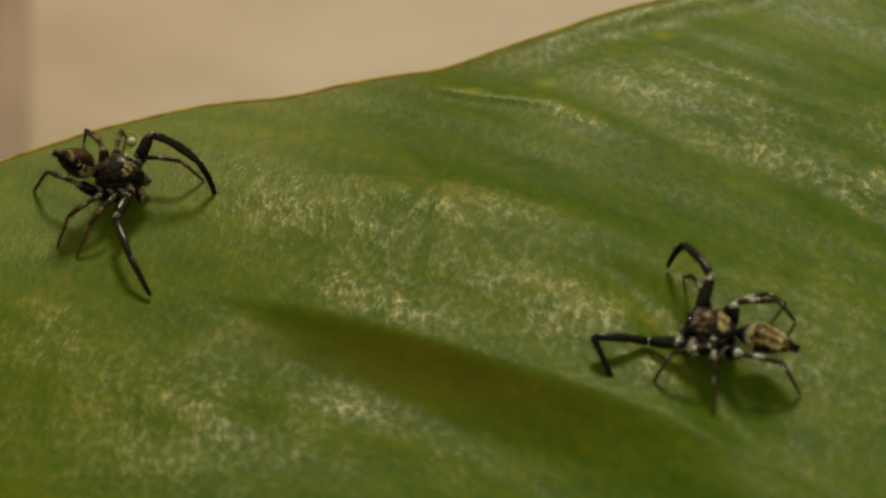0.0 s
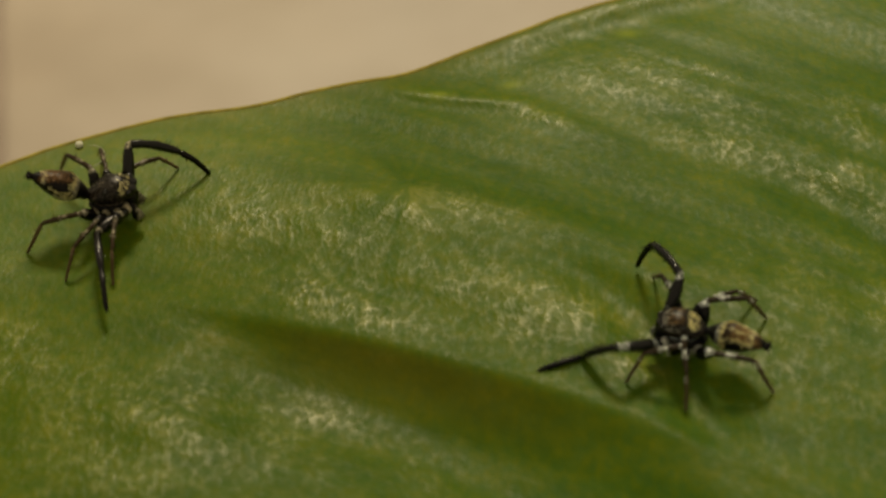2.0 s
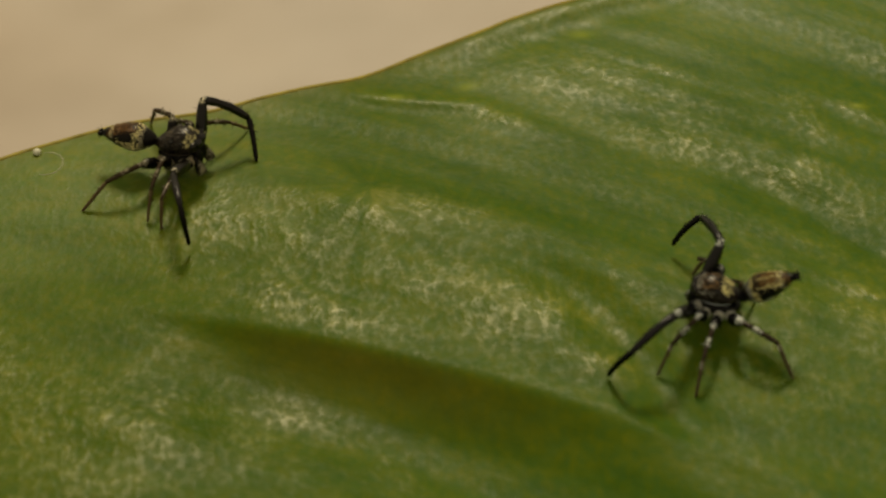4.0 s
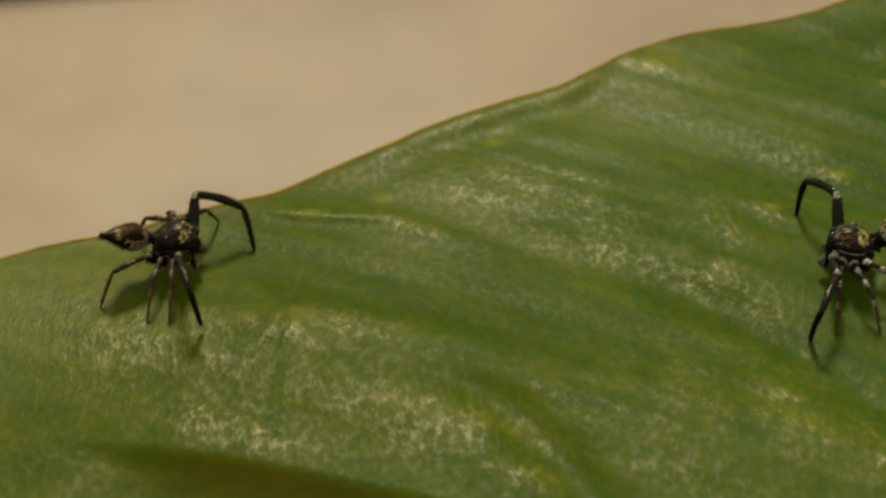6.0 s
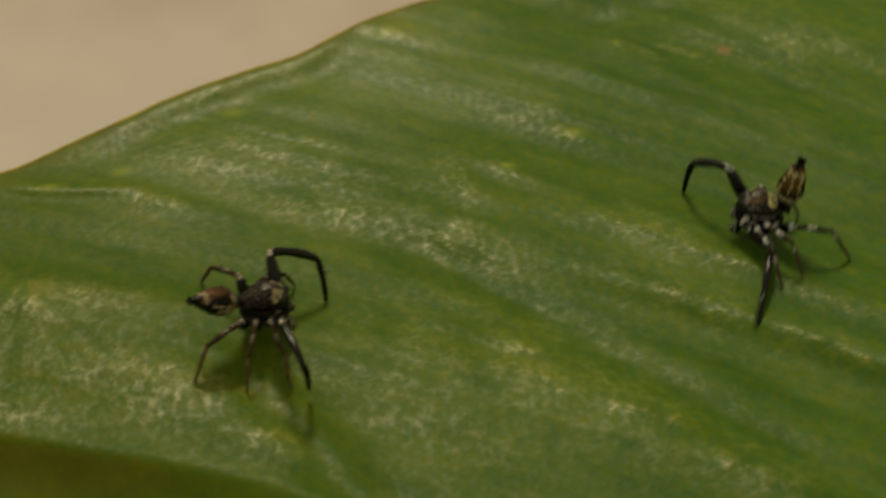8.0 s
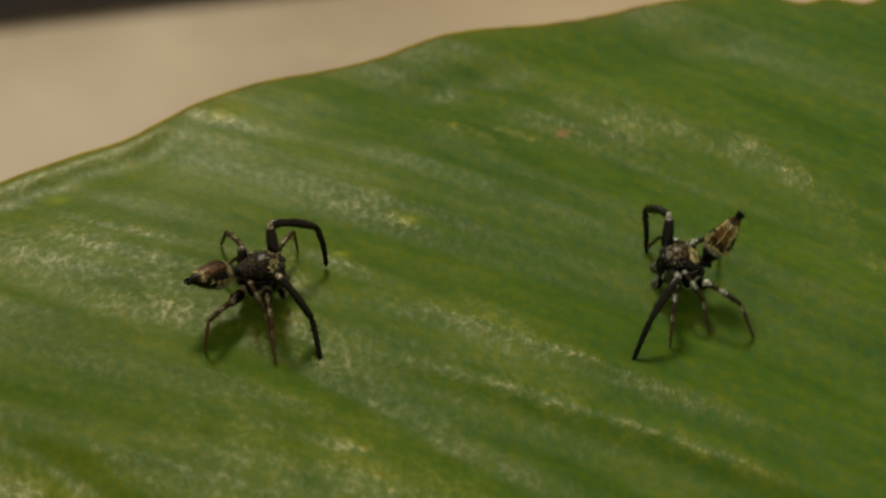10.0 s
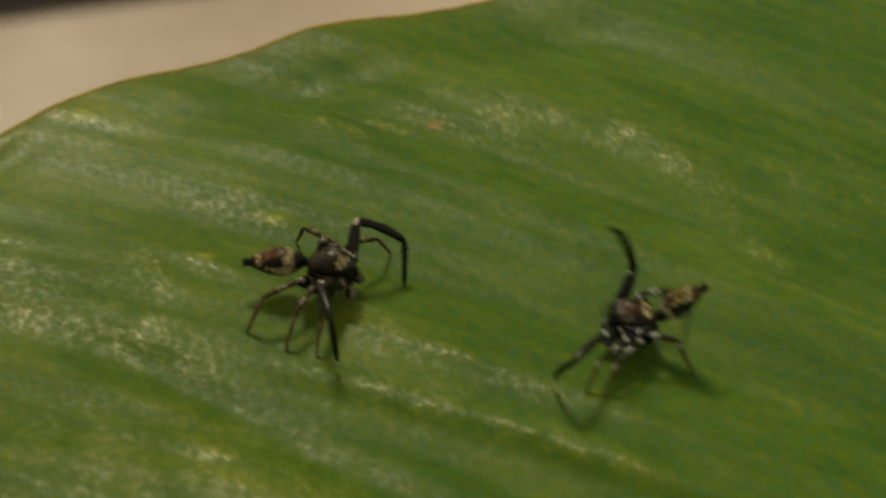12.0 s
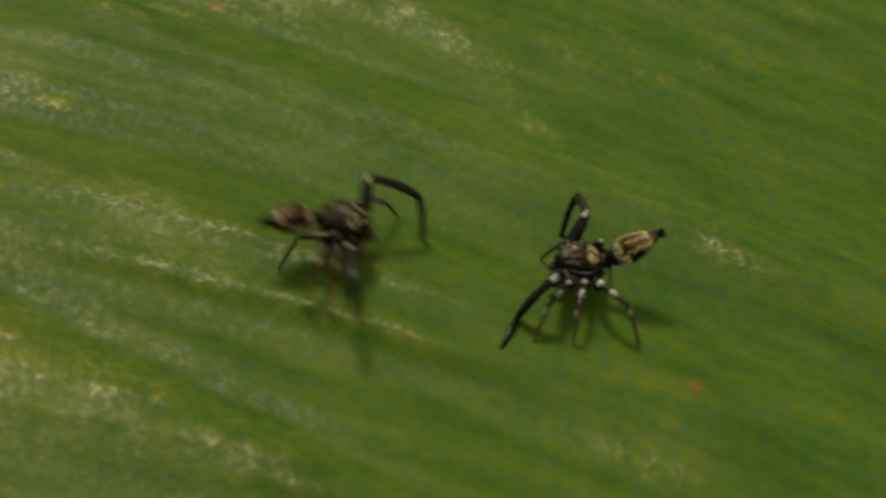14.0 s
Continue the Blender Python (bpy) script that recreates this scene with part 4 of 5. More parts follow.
def motions():
    rows_a, rows_b = SPIDER_A, SPIDER_B
    # the spider near the leaf edge
    stance(rows_a, 0.0, (-17.84, -0.89, 1.95, -5.33), (50.00, -50.00, 0.00),
           l1=((-15.83, 0.40, 3.53), (-13.32, -0.43, 2.12), (-12.61, -0.75, 0.02)),
           r1=((-17.64, -4.25, 1.71), (-16.69, -7.08, 1.37), (-15.55, -9.00, 0.24)),
           feet=((-13.21, 0.23), (-17.90, 4.30), (-20.29, 3.95), (-19.85, -5.60), (-20.98, -4.72), (-22.76, 0.03)))
    stance(rows_a, 1.43, (-17.84, -0.89, 1.95, -5.33), (50.00, -50.00, 0.00),
           l1=((-15.83, 0.40, 3.53), (-13.32, -0.43, 2.12), (-12.61, -0.75, 0.02)),
           r1=((-17.64, -4.25, 1.71), (-16.69, -7.08, 1.37), (-15.55, -9.00, 0.24)),
           feet=((-13.21, 0.23), (-17.90, 4.30), (-20.29, 3.95), (-19.85, -5.60), (-20.98, -4.72), (-22.76, 0.03)))
    stance(rows_a, 1.5, (-17.52, -1.16, 2.05, -8.98), (46.00, -50.00, 0.00),
           l1=((-16.05, 0.06, 3.83), (-14.24, 1.78, 2.18), (-13.23, 0.79, 0.12)),
           r1=((-17.46, -4.46, 2.17), (-17.10, -7.43, 2.45), (-17.17, -8.21, 0.08)),
           feet=((-13.21, 0.34), (-17.62, 1.39), (-19.33, 1.45), (-19.82, -5.61), (-20.91, -4.85), (-22.27, 0.25)))
    stance(rows_a, 1.6, (-16.18, -1.48, 1.95, -0.40), (30.00, -2.00, 0.00),
           l1=((-15.19, 0.98, 3.26), (-12.49, 1.48, 2.06), (-11.06, 1.84, 0.05)),
           r1=((-16.78, -4.35, 1.79), (-16.36, -7.32, 1.67), (-16.04, -9.66, 0.85)),
           feet=((-12.82, 2.36), (-17.22, 3.55), (-19.53, 2.94), (-16.01, -6.78), (-18.60, -6.22), (-20.88, -3.73)))
    stance(rows_a, 2.0, (-16.18, -1.48, 1.95, -0.40), (30.00, -2.00, 0.00),
           l1=((-15.19, 0.98, 3.26), (-12.49, 1.48, 2.06), (-11.06, 1.84, 0.05)),
           r1=((-16.78, -4.35, 1.79), (-16.36, -7.32, 1.67), (-16.04, -9.66, 0.85)),
           feet=((-12.82, 2.36), (-17.22, 3.55), (-19.53, 2.94), (-16.01, -6.78), (-18.60, -6.22), (-20.88, -3.73)))
    stance(rows_a, 2.2, (-16.26, -1.15, 1.95, -0.88), (26.00, 0.00, 0.00),
           l1=((-15.22, 1.29, 3.26), (-12.48, 1.66, 2.09), (-11.06, 2.04, 0.07)),
           r1=((-16.86, -4.05, 1.78), (-16.46, -7.02, 1.63), (-16.20, -9.35, 0.77)),
           feet=((-12.91, 2.49), (-16.73, 1.35), (-18.43, 1.18), (-16.15, -6.45), (-18.62, -5.93), (-20.90, -3.66)))
    stance(rows_a, 4.3, (-9.57, 2.92, 1.95, -22.38), (0.00, -2.00, 0.00),
           l1=((-8.09, 4.92, 3.29), (-5.60, 5.08, 1.61), (-5.55, 3.32, 0.02)),
           r1=((-9.89, -0.41, 2.25), (-9.51, -3.35, 2.74), (-9.26, -3.50, 0.26)),
           feet=((-6.33, 6.17), (-9.91, 7.37), (-11.70, 7.59), (-10.80, -2.27), (-12.21, -1.70), (-14.61, 0.58)))
    stance(rows_a, 4.93, (-9.57, 2.92, 1.95, -22.38), (0.00, -2.00, 0.00),
           l1=((-8.09, 4.92, 3.29), (-5.60, 5.08, 1.61), (-5.55, 3.32, 0.02)),
           r1=((-9.89, -0.41, 2.25), (-9.51, -3.35, 2.74), (-9.26, -3.50, 0.26)),
           feet=((-6.33, 6.17), (-9.91, 7.37), (-11.70, 7.59), (-10.80, -2.27), (-12.21, -1.70), (-14.61, 0.58)))
    stance(rows_a, 5.0, (-8.69, 3.14, 2.15, -20.41), (0.00, 4.00, 0.00),
           l1=((-7.63, 5.21, 3.50), (-5.16, 6.83, 2.95), (-4.15, 7.81, 0.88)),
           r1=((-9.38, 0.05, 2.51), (-9.31, -2.91, 3.03), (-9.51, -2.43, 0.58)),
           feet=((-6.33, 6.17), (-8.29, 5.66), (-9.95, 6.07), (-10.44, -0.22), (-10.03, 0.98), (-11.56, 1.76)))
    stance(rows_a, 5.1, (-5.83, 3.65, 1.95, -15.42), (32.00, -46.00, 0.00),
           l1=((-4.43, 5.81, 3.27), (-1.82, 5.93, 1.80), (-1.47, 4.40, 0.02)),
           r1=((-5.65, 0.68, 2.90), (-5.18, -2.28, 2.93), (-4.76, -2.47, 0.48)),
           feet=((-3.23, 7.25), (-6.08, 7.69), (-8.23, 8.54), (-6.46, -1.64), (-7.69, -1.33), (-10.20, 0.45)))
    stance(rows_a, 5.5, (-5.79, 4.47, 1.95, -15.56), (30.00, -44.00, 0.00),
           l1=((-4.38, 6.62, 3.28), (-1.76, 6.73, 1.83), (-1.41, 5.23, 0.02)),
           r1=((-5.61, 1.48, 2.89), (-5.14, -1.48, 2.90), (-4.71, -1.71, 0.45)),
           feet=((-3.18, 8.09), (-6.03, 8.54), (-7.90, 7.95), (-6.41, -0.83), (-7.64, -0.51), (-10.17, 1.24)))
    stance(rows_a, 6.15, (-6.00, 4.47, 1.95, -15.56), (30.00, -44.00, 0.00),
           l1=((-4.58, 6.62, 3.28), (-1.96, 6.73, 1.83), (-1.61, 5.23, 0.02)),
           r1=((-5.81, 1.48, 2.89), (-5.34, -1.48, 2.90), (-4.91, -1.71, 0.45)),
           feet=((-3.38, 8.09), (-6.23, 8.54), (-8.10, 7.90), (-6.61, -0.83), (-7.84, -0.51), (-10.37, 1.24)))
    stance(rows_a, 6.37, (2.43, -1.50, 1.95, -13.34), (26.00, -42.00, 0.00),
           l1=((3.42, 0.75, 3.26), (5.64, 1.37, 1.33), (5.90, -0.56, 0.02)),
           r1=((3.72, -4.79, 2.21), (4.33, -7.64, 2.93), (4.55, -7.14, 0.49)),
           feet=((4.57, 1.05), (2.01, 2.39), (-0.68, 2.91), (3.71, -6.66), (0.87, -6.58), (-1.44, -5.42)))
    stance(rows_a, 6.5, (2.43, -1.50, 1.95, -13.34), (26.00, -42.00, 0.00),
           l1=((3.42, 0.75, 3.26), (5.64, 1.37, 1.33), (5.90, -0.56, 0.02)),
           r1=((3.72, -4.79, 2.21), (4.33, -7.64, 2.93), (4.55, -7.14, 0.49)),
           feet=((4.57, 1.05), (2.01, 2.39), (-0.68, 2.91), (3.71, -6.66), (0.87, -6.58), (-1.44, -5.42)))
    stance(rows_a, 7.33, (2.43, -1.50, 1.95, -13.34), (26.00, -42.00, 0.00),
           l1=((3.42, 0.75, 3.26), (5.64, 1.37, 1.33), (5.90, -0.56, 0.02)),
           r1=((3.72, -4.79, 2.21), (4.33, -7.64, 2.93), (4.55, -7.14, 0.49)),
           feet=((4.57, 1.05), (2.01, 2.39), (-0.68, 2.91), (3.71, -6.66), (0.87, -6.58), (-1.44, -5.42)))
    stance(rows_a, 7.47, (10.61, -8.41, 2.20, -23.60), (36.00, -46.00, 0.00),
           l1=((11.75, -6.33, 3.49), (14.46, -5.38, 2.62), (15.48, -5.09, 0.36)),
           r1=((11.24, -11.74, 2.78), (11.67, -14.65, 3.38), (12.13, -14.72, 0.92)),
           feet=((12.94, -6.81), (11.15, -5.92), (9.51, -5.42), (9.77, -12.81), (9.11, -12.88), (6.66, -9.67)))
    stance(rows_a, 7.7, (12.28, -7.24, 1.95, -4.74), (32.00, -30.00, 0.00),
           l1=((13.10, -4.83, 3.24), (15.81, -4.60, 1.97), (15.98, -5.65, 0.02)),
           r1=((12.85, -10.25, 2.74), (13.42, -13.19, 2.88), (13.74, -12.73, 0.44)),
           feet=((14.52, -3.90), (11.15, -5.92), (9.47, -2.48), (12.91, -12.10), (10.63, -11.82), (8.04, -10.82)))
    stance(rows_a, 8.0, (12.20, -7.08, 1.95, -8.69), (30.00, -34.00, 0.00),
           l1=((13.04, -4.74, 3.24), (15.76, -4.35, 2.03), (15.93, -5.32, 0.02)),
           r1=((12.81, -10.08, 2.83), (13.36, -13.03, 2.95), (13.66, -12.52, 0.52)),
           feet=((14.44, -3.66), (12.08, -4.54), (9.42, -2.28), (12.83, -11.86), (10.54, -11.56), (7.93, -10.53)))
    stance(rows_a, 8.5, (12.20, -7.08, 1.95, -8.69), (30.00, -34.00, 0.00),
           l1=((13.04, -4.74, 3.24), (15.76, -4.35, 2.03), (15.93, -5.32, 0.02)),
           r1=((12.81, -10.08, 2.83), (13.36, -13.03, 2.95), (13.66, -12.52, 0.52)),
           feet=((14.44, -3.66), (12.08, -4.54), (9.42, -2.28), (12.83, -11.86), (10.54, -11.56), (7.93, -10.53)))
    stance(rows_a, 8.62, (14.21, -7.38, 2.15, -16.65), (30.00, -42.00, 0.00),
           l1=((15.27, -5.16, 3.44), (17.93, -4.59, 2.18), (18.76, -4.35, 0.02)),
           r1=((14.86, -10.57, 2.87), (15.69, -9.55, 0.18), (15.91, -12.03, 0.02)),
           feet=((16.34, -5.51), (14.45, -4.84), (12.76, -4.55), (14.96, -10.11), (13.02, -9.63), (11.45, -8.95)))
    stance(rows_a, 8.8, (18.18, -1.33, 1.95, -2.12), (14.00, -36.00, 0.00),
           l1=((18.94, 1.09, 3.27), (21.56, 1.68, 1.93), (21.96, 0.55, 0.02)),
           r1=((19.47, -4.29, 2.68), (21.01, -3.93, 0.13), (20.74, -6.42, 0.02)),
           feet=((20.02, 2.11), (17.77, 1.19), (14.85, 1.97), (19.70, -6.31), (17.31, -6.58), (14.68, -5.62)))
    stance(rows_a, 9.0, (18.95, -1.43, 1.95, -10.07), (18.00, -42.00, 0.00),
           l1=((19.73, 0.86, 3.26), (22.34, 1.87, 2.16), (22.78, 1.10, 0.02)),
           r1=((20.21, -4.22, 3.00), (21.77, -3.85, 0.45), (21.56, -6.30, 0.02)),
           feet=((20.86, 2.63), (17.77, 1.19), (15.68, 2.41), (20.53, -5.87), (18.11, -6.33), (15.30, -5.55)))
    stance(rows_a, 9.2, (18.95, -1.43, 1.95, -10.07), (18.00, -42.00, 0.00),
           l1=((19.73, 0.86, 3.26), (22.34, 1.87, 2.16), (22.78, 1.10, 0.02)),
           r1=((20.21, -4.22, 3.00), (21.77, -3.85, 0.45), (21.56, -6.30, 0.02)),
           feet=((20.86, 2.63), (17.77, 1.19), (15.68, 2.41), (20.53, -5.87), (18.11, -6.33), (15.30, -5.55)))
    stance(rows_a, 11.3, (29.92, 6.16, 1.95, -15.01), (16.00, -30.00, 0.00),
           l1=((31.31, 8.24, 3.34), (34.16, 7.82, 2.48), (34.38, 7.31, 0.04)),
           r1=((29.51, 3.40, 2.87), (29.83, 0.42, 2.78), (30.38, 0.17, 0.35)),
           feet=((33.36, 10.12), (30.50, 10.42), (28.10, 10.83), (29.58, 1.73), (27.92, 1.23), (26.17, 2.16)))
    stance(rows_a, 11.5, (29.92, 6.16, 1.95, -15.01), (16.00, -30.00, 0.00),
           l1=((31.31, 8.24, 3.34), (34.16, 7.82, 2.48), (34.38, 7.31, 0.04)),
           r1=((29.51, 3.40, 2.87), (29.83, 0.42, 2.78), (30.38, 0.17, 0.35)),
           feet=((33.36, 10.12), (30.50, 10.42), (28.10, 10.83), (29.58, 1.73), (27.92, 1.23), (26.17, 2.16)))
    stance(rows_a, 11.62, (30.82, 3.24, 2.15, -21.76), (22.00, -42.00, 0.00),
           l1=((32.68, 5.08, 3.50), (35.45, 4.43, 2.56), (36.67, 4.75, 0.40)),
           r1=((30.25, 0.24, 2.84), (29.99, -2.73, 2.53), (30.11, -3.84, 0.29)),
           feet=((33.10, 4.91), (31.28, 5.75), (29.63, 6.19), (31.32, 0.45), (27.92, 1.23), (27.92, 1.92)))
    stance(rows_a, 11.85, (34.15, -1.35, 1.95, -33.36), (0.00, -16.00, 0.00),
           l1=((36.01, 0.33, 3.29), (38.62, -0.20, 1.91), (38.25, -1.57, 0.02)),
           r1=((32.87, -3.82, 2.86), (32.67, -6.81, 3.02), (32.88, -7.22, 0.56)),
           feet=((38.35, 1.31), (35.10, 2.72), (33.63, 3.91), (32.03, -6.24), (30.64, -5.19), (28.96, -3.25)))
    stance(rows_a, 12.0, (34.23, -0.83, 1.95, -32.90), (0.00, -16.00, 0.00),
           l1=((36.11, 0.84, 3.29), (38.68, 0.22, 1.87), (38.27, -1.20, 0.02)),
           r1=((32.93, -3.35, 2.79), (32.73, -6.34, 2.94), (32.92, -6.94, 0.52)),
           feet=((38.39, 1.70), (35.12, 3.05), (33.64, 4.21), (32.11, -5.72), (30.67, -4.78), (29.05, -2.78)))
    stance(rows_a, 12.5, (34.17, -0.63, 1.95, -39.81), (0.00, -26.00, 0.00),
           l1=((36.04, 0.89, 3.30), (38.58, -0.20, 2.15), (38.15, -1.10, 0.02)),
           r1=((32.83, -3.17, 2.90), (32.69, -6.16, 2.74), (32.94, -6.66, 0.31)),
           feet=((38.43, 1.89), (35.03, 3.25), (33.96, 2.54), (31.96, -5.50), (30.61, -4.56), (29.07, -2.65)))
    stance(rows_a, 12.7, (34.17, -0.63, 1.95, -39.81), (0.00, -26.00, 0.00),
           l1=((36.04, 0.89, 3.30), (38.58, -0.20, 2.15), (38.15, -1.10, 0.02)),
           r1=((32.83, -3.17, 2.90), (32.69, -6.16, 2.74), (32.94, -6.66, 0.31)),
           feet=((38.43, 1.89), (35.03, 3.25), (33.96, 2.54), (31.96, -5.50), (30.61, -4.56), (29.07, -2.65)))
    stance(rows_a, 12.82, (38.11, -4.25, 2.15, -34.63), (28.00, -50.00, 0.00),
           l1=((40.15, -2.67, 3.47), (42.85, -3.35, 2.36), (43.60, -4.08, 0.09)),
           r1=((36.94, -7.12, 2.79), (36.37, -10.06, 2.64), (36.74, -10.68, 0.24)),
           feet=((40.71, -3.12), (39.12, -1.90), (37.61, -1.10), (37.98, -7.07), (36.28, -6.02), (34.99, -4.89)))
    stance(rows_a, 13.0, (41.26, -6.32, 1.95, -32.31), (14.00, -12.00, 0.00),
           l1=((43.41, -4.76, 3.26), (45.84, -6.35, 2.51), (45.46, -7.05, 0.13)),
           r1=((39.69, -8.39, 2.80), (39.08, -11.27, 2.21), (39.31, -12.40, 0.02)),
           feet=((46.11, -4.26), (42.18, -3.93), (40.63, -3.20), (38.66, -10.58), (37.25, -9.84), (35.79, -7.29)))
    stance(rows_a, 13.5, (41.33, -6.30, 1.95, -29.75), (13.00, -8.00, 0.00),
           l1=((43.50, -4.72, 3.26), (45.98, -6.11, 2.30), (45.42, -7.00, 0.04)),
           r1=((39.57, -7.69, 2.74), (39.26, -10.60, 2.05), (39.41, -12.01, 0.02)),
           feet=((46.11, -4.26), (42.18, -3.93), (40.63, -3.20), (38.40, -10.43), (37.26, -9.76), (35.88, -7.41)))
    stance(rows_a, 13.75, (41.33, -6.30, 1.95, -29.75), (13.00, -8.00, 0.00),
           l1=((43.50, -4.72, 3.26), (45.98, -6.11, 2.30), (45.42, -7.00, 0.04)),
           r1=((39.57, -7.69, 2.74), (39.26, -10.60, 2.05), (39.41, -12.01, 0.02)),
           feet=((46.11, -4.26), (42.18, -3.93), (40.63, -3.20), (38.40, -10.43), (37.26, -9.76), (35.88, -7.41)))
    stance(rows_a, 14.0, (44.10, -10.91, 1.95, -39.39), (14.00, -44.00, 0.00),
           l1=((46.01, -9.35, 3.27), (48.62, -10.41, 2.24), (48.56, -11.12, 0.02)),
           r1=((43.35, -13.99, 2.77), (42.54, -16.85, 3.16), (42.70, -17.05, 0.67)),
           feet=((48.05, -8.87), (44.79, -7.47), (43.86, -7.74), (41.72, -15.69), (40.67, -14.94), (40.36, -11.30)))
    # its opponent
    stance(rows_b, 0.0, (13.57, -14.15, 1.95, 166.29), (10.00, 20.00, -15.00),
           l1=((10.49, -13.72, 0.40), (7.60, -14.05, 1.14), (8.43, -15.60, 0.02)),
           r1=((13.82, -11.59, 3.13), (12.67, -8.85, 2.72), (11.97, -8.08, 0.45)),
           feet=((10.47, -16.21), (13.34, -18.09), (17.78, -17.59), (12.65, -8.89), (17.84, -11.12), (18.17, -12.52)))
    stance(rows_b, 1.8, (13.57, -14.15, 1.95, 166.29), (10.00, 20.00, -15.00),
           l1=((10.49, -13.72, 0.40), (7.60, -14.05, 1.14), (8.43, -15.60, 0.02)),
           r1=((13.82, -11.59, 3.13), (12.67, -8.85, 2.72), (11.97, -8.08, 0.45)),
           feet=((10.47, -16.21), (13.34, -18.09), (17.78, -17.59), (12.65, -8.89), (17.84, -11.12), (18.17, -12.52)))
    stance(rows_b, 2.0, (13.57, -14.15, 1.95, 166.29), (10.00, 20.00, -15.00),
           l1=((10.31, -15.68, 2.04), (8.44, -14.31, 0.14), (6.08, -14.96, 0.02)),
           r1=((13.82, -11.59, 3.13), (12.67, -8.85, 2.72), (11.97, -8.08, 0.45)),
           feet=((10.47, -16.21), (13.34, -18.09), (17.78, -17.59), (12.65, -8.89), (17.84, -11.12), (18.17, -12.52)))
    stance(rows_b, 2.2, (12.07, -15.02, 1.95, 168.77), (22.00, 16.00, -15.00),
           l1=((10.18, -17.59, 2.73), (7.97, -17.03, 0.78), (5.74, -17.52, 0.02)),
           r1=((12.76, -12.67, 2.96), (12.55, -12.30, 5.93), (11.41, -12.04, 8.14)),
           feet=((7.93, -18.21), (11.24, -18.55), (16.04, -18.87), (11.07, -12.38), (13.05, -12.67), (14.68, -13.19)))
    stance(rows_b, 4.3, (18.16, -12.55, 1.95, 158.87), (40.00, -2.00, -15.00),
           l1=((15.63, -14.66, 2.62), (13.29, -16.51, 2.31), (12.39, -15.83, 0.08)),
           r1=((18.86, -10.11, 3.11), (18.32, -7.30, 2.22), (17.27, -7.10, 0.02)),
           feet=((14.04, -15.89), (16.77, -17.68), (20.56, -17.56), (18.13, -7.91), (19.53, -10.39), (21.04, -11.19)))
    stance(rows_b, 4.5, (19.85, -11.25, 1.95, 179.31), (44.00, 32.00, -15.00),
           l1=((17.40, -13.33, 2.84), (15.69, -12.68, 0.47), (13.79, -14.17, 0.02)),
           r1=((20.29, -9.13, 3.09), (19.75, -8.83, 6.02), (18.64, -8.63, 8.25)),
           feet=((16.34, -15.13), (18.02, -16.00), (20.99, -16.43), (18.13, -7.91), (20.38, -8.76), (22.07, -8.98)))
    stance(rows_b, 4.75, (20.75, -5.84, 1.95, 163.61), (44.00, -2.00, -15.00),
           l1=((18.69, -8.48, 2.39), (16.87, -10.85, 2.58), (16.41, -10.43, 0.16)),
           r1=((20.91, -3.29, 3.22), (20.40, -0.79, 1.64), (19.81, -2.20, 0.02)),
           feet=((17.75, -10.26), (19.80, -11.07), (22.55, -11.07), (19.99, -3.11), (21.94, -3.58), (25.32, -4.22)))
    stance(rows_b, 5.0, (20.75, -5.84, 1.95, 163.61), (44.00, -2.00, -15.00),
           l1=((18.69, -8.48, 2.39), (16.87, -10.85, 2.58), (16.41, -10.43, 0.16)),
           r1=((20.91, -3.29, 3.22), (20.40, -0.79, 1.64), (19.81, -2.20, 0.02)),
           feet=((17.75, -10.26), (19.80, -11.07), (22.55, -11.07), (19.99, -3.11), (21.94, -3.58), (25.32, -4.22)))
    stance(rows_b, 5.36, (20.75, -5.84, 1.95, 163.61), (44.00, -2.00, -15.00),
           l1=((18.69, -8.48, 2.39), (16.87, -10.85, 2.58), (16.41, -10.43, 0.16)),
           r1=((20.91, -3.29, 3.22), (20.40, -0.79, 1.64), (19.81, -2.20, 0.02)),
           feet=((17.75, -10.26), (19.80, -11.07), (22.55, -11.07), (19.99, -3.11), (21.94, -3.58), (25.32, -4.22)))
    stance(rows_b, 5.46, (21.71, -6.68, 1.95, 166.63), (44.00, -6.00, -15.00),
           l1=((19.71, -8.91, 3.01), (17.73, -8.59, 0.78), (15.52, -9.28, 0.02)),
           r1=((22.12, -4.29, 3.17), (21.43, -3.66, 6.03), (20.17, -4.65, 7.94)),
           feet=((18.40, -10.85), (20.07, -11.42), (23.62, -11.86), (19.99, -3.11), (21.94, -3.58), (25.32, -4.22)))
    stance(rows_b, 5.55, (21.71, -6.68, 1.95, 166.63), (44.00, -6.00, -15.00),
           l1=((19.71, -8.91, 3.01), (17.73, -8.59, 0.78), (15.52, -9.28, 0.02)),
           r1=((22.12, -4.29, 3.17), (21.43, -3.66, 6.03), (20.17, -4.65, 7.94)),
           feet=((18.40, -10.85), (20.07, -11.42), (23.62, -11.86), (19.99, -3.11), (21.94, -3.58), (25.32, -4.22)))
    stance(rows_b, 5.7, (27.74, -3.48, 1.95, 153.72), (44.00, -10.00, -15.00),
           l1=((25.71, -5.93, 2.49), (23.66, -8.12, 2.45), (23.04, -7.56, 0.10)),
           r1=((27.55, -0.75, 3.27), (26.81, 1.94, 2.16), (26.15, 1.60, 0.02)),
           feet=((25.19, -8.13), (27.30, -8.80), (30.07, -8.52), (27.46, -0.67), (29.30, -1.46), (30.73, -2.39)))
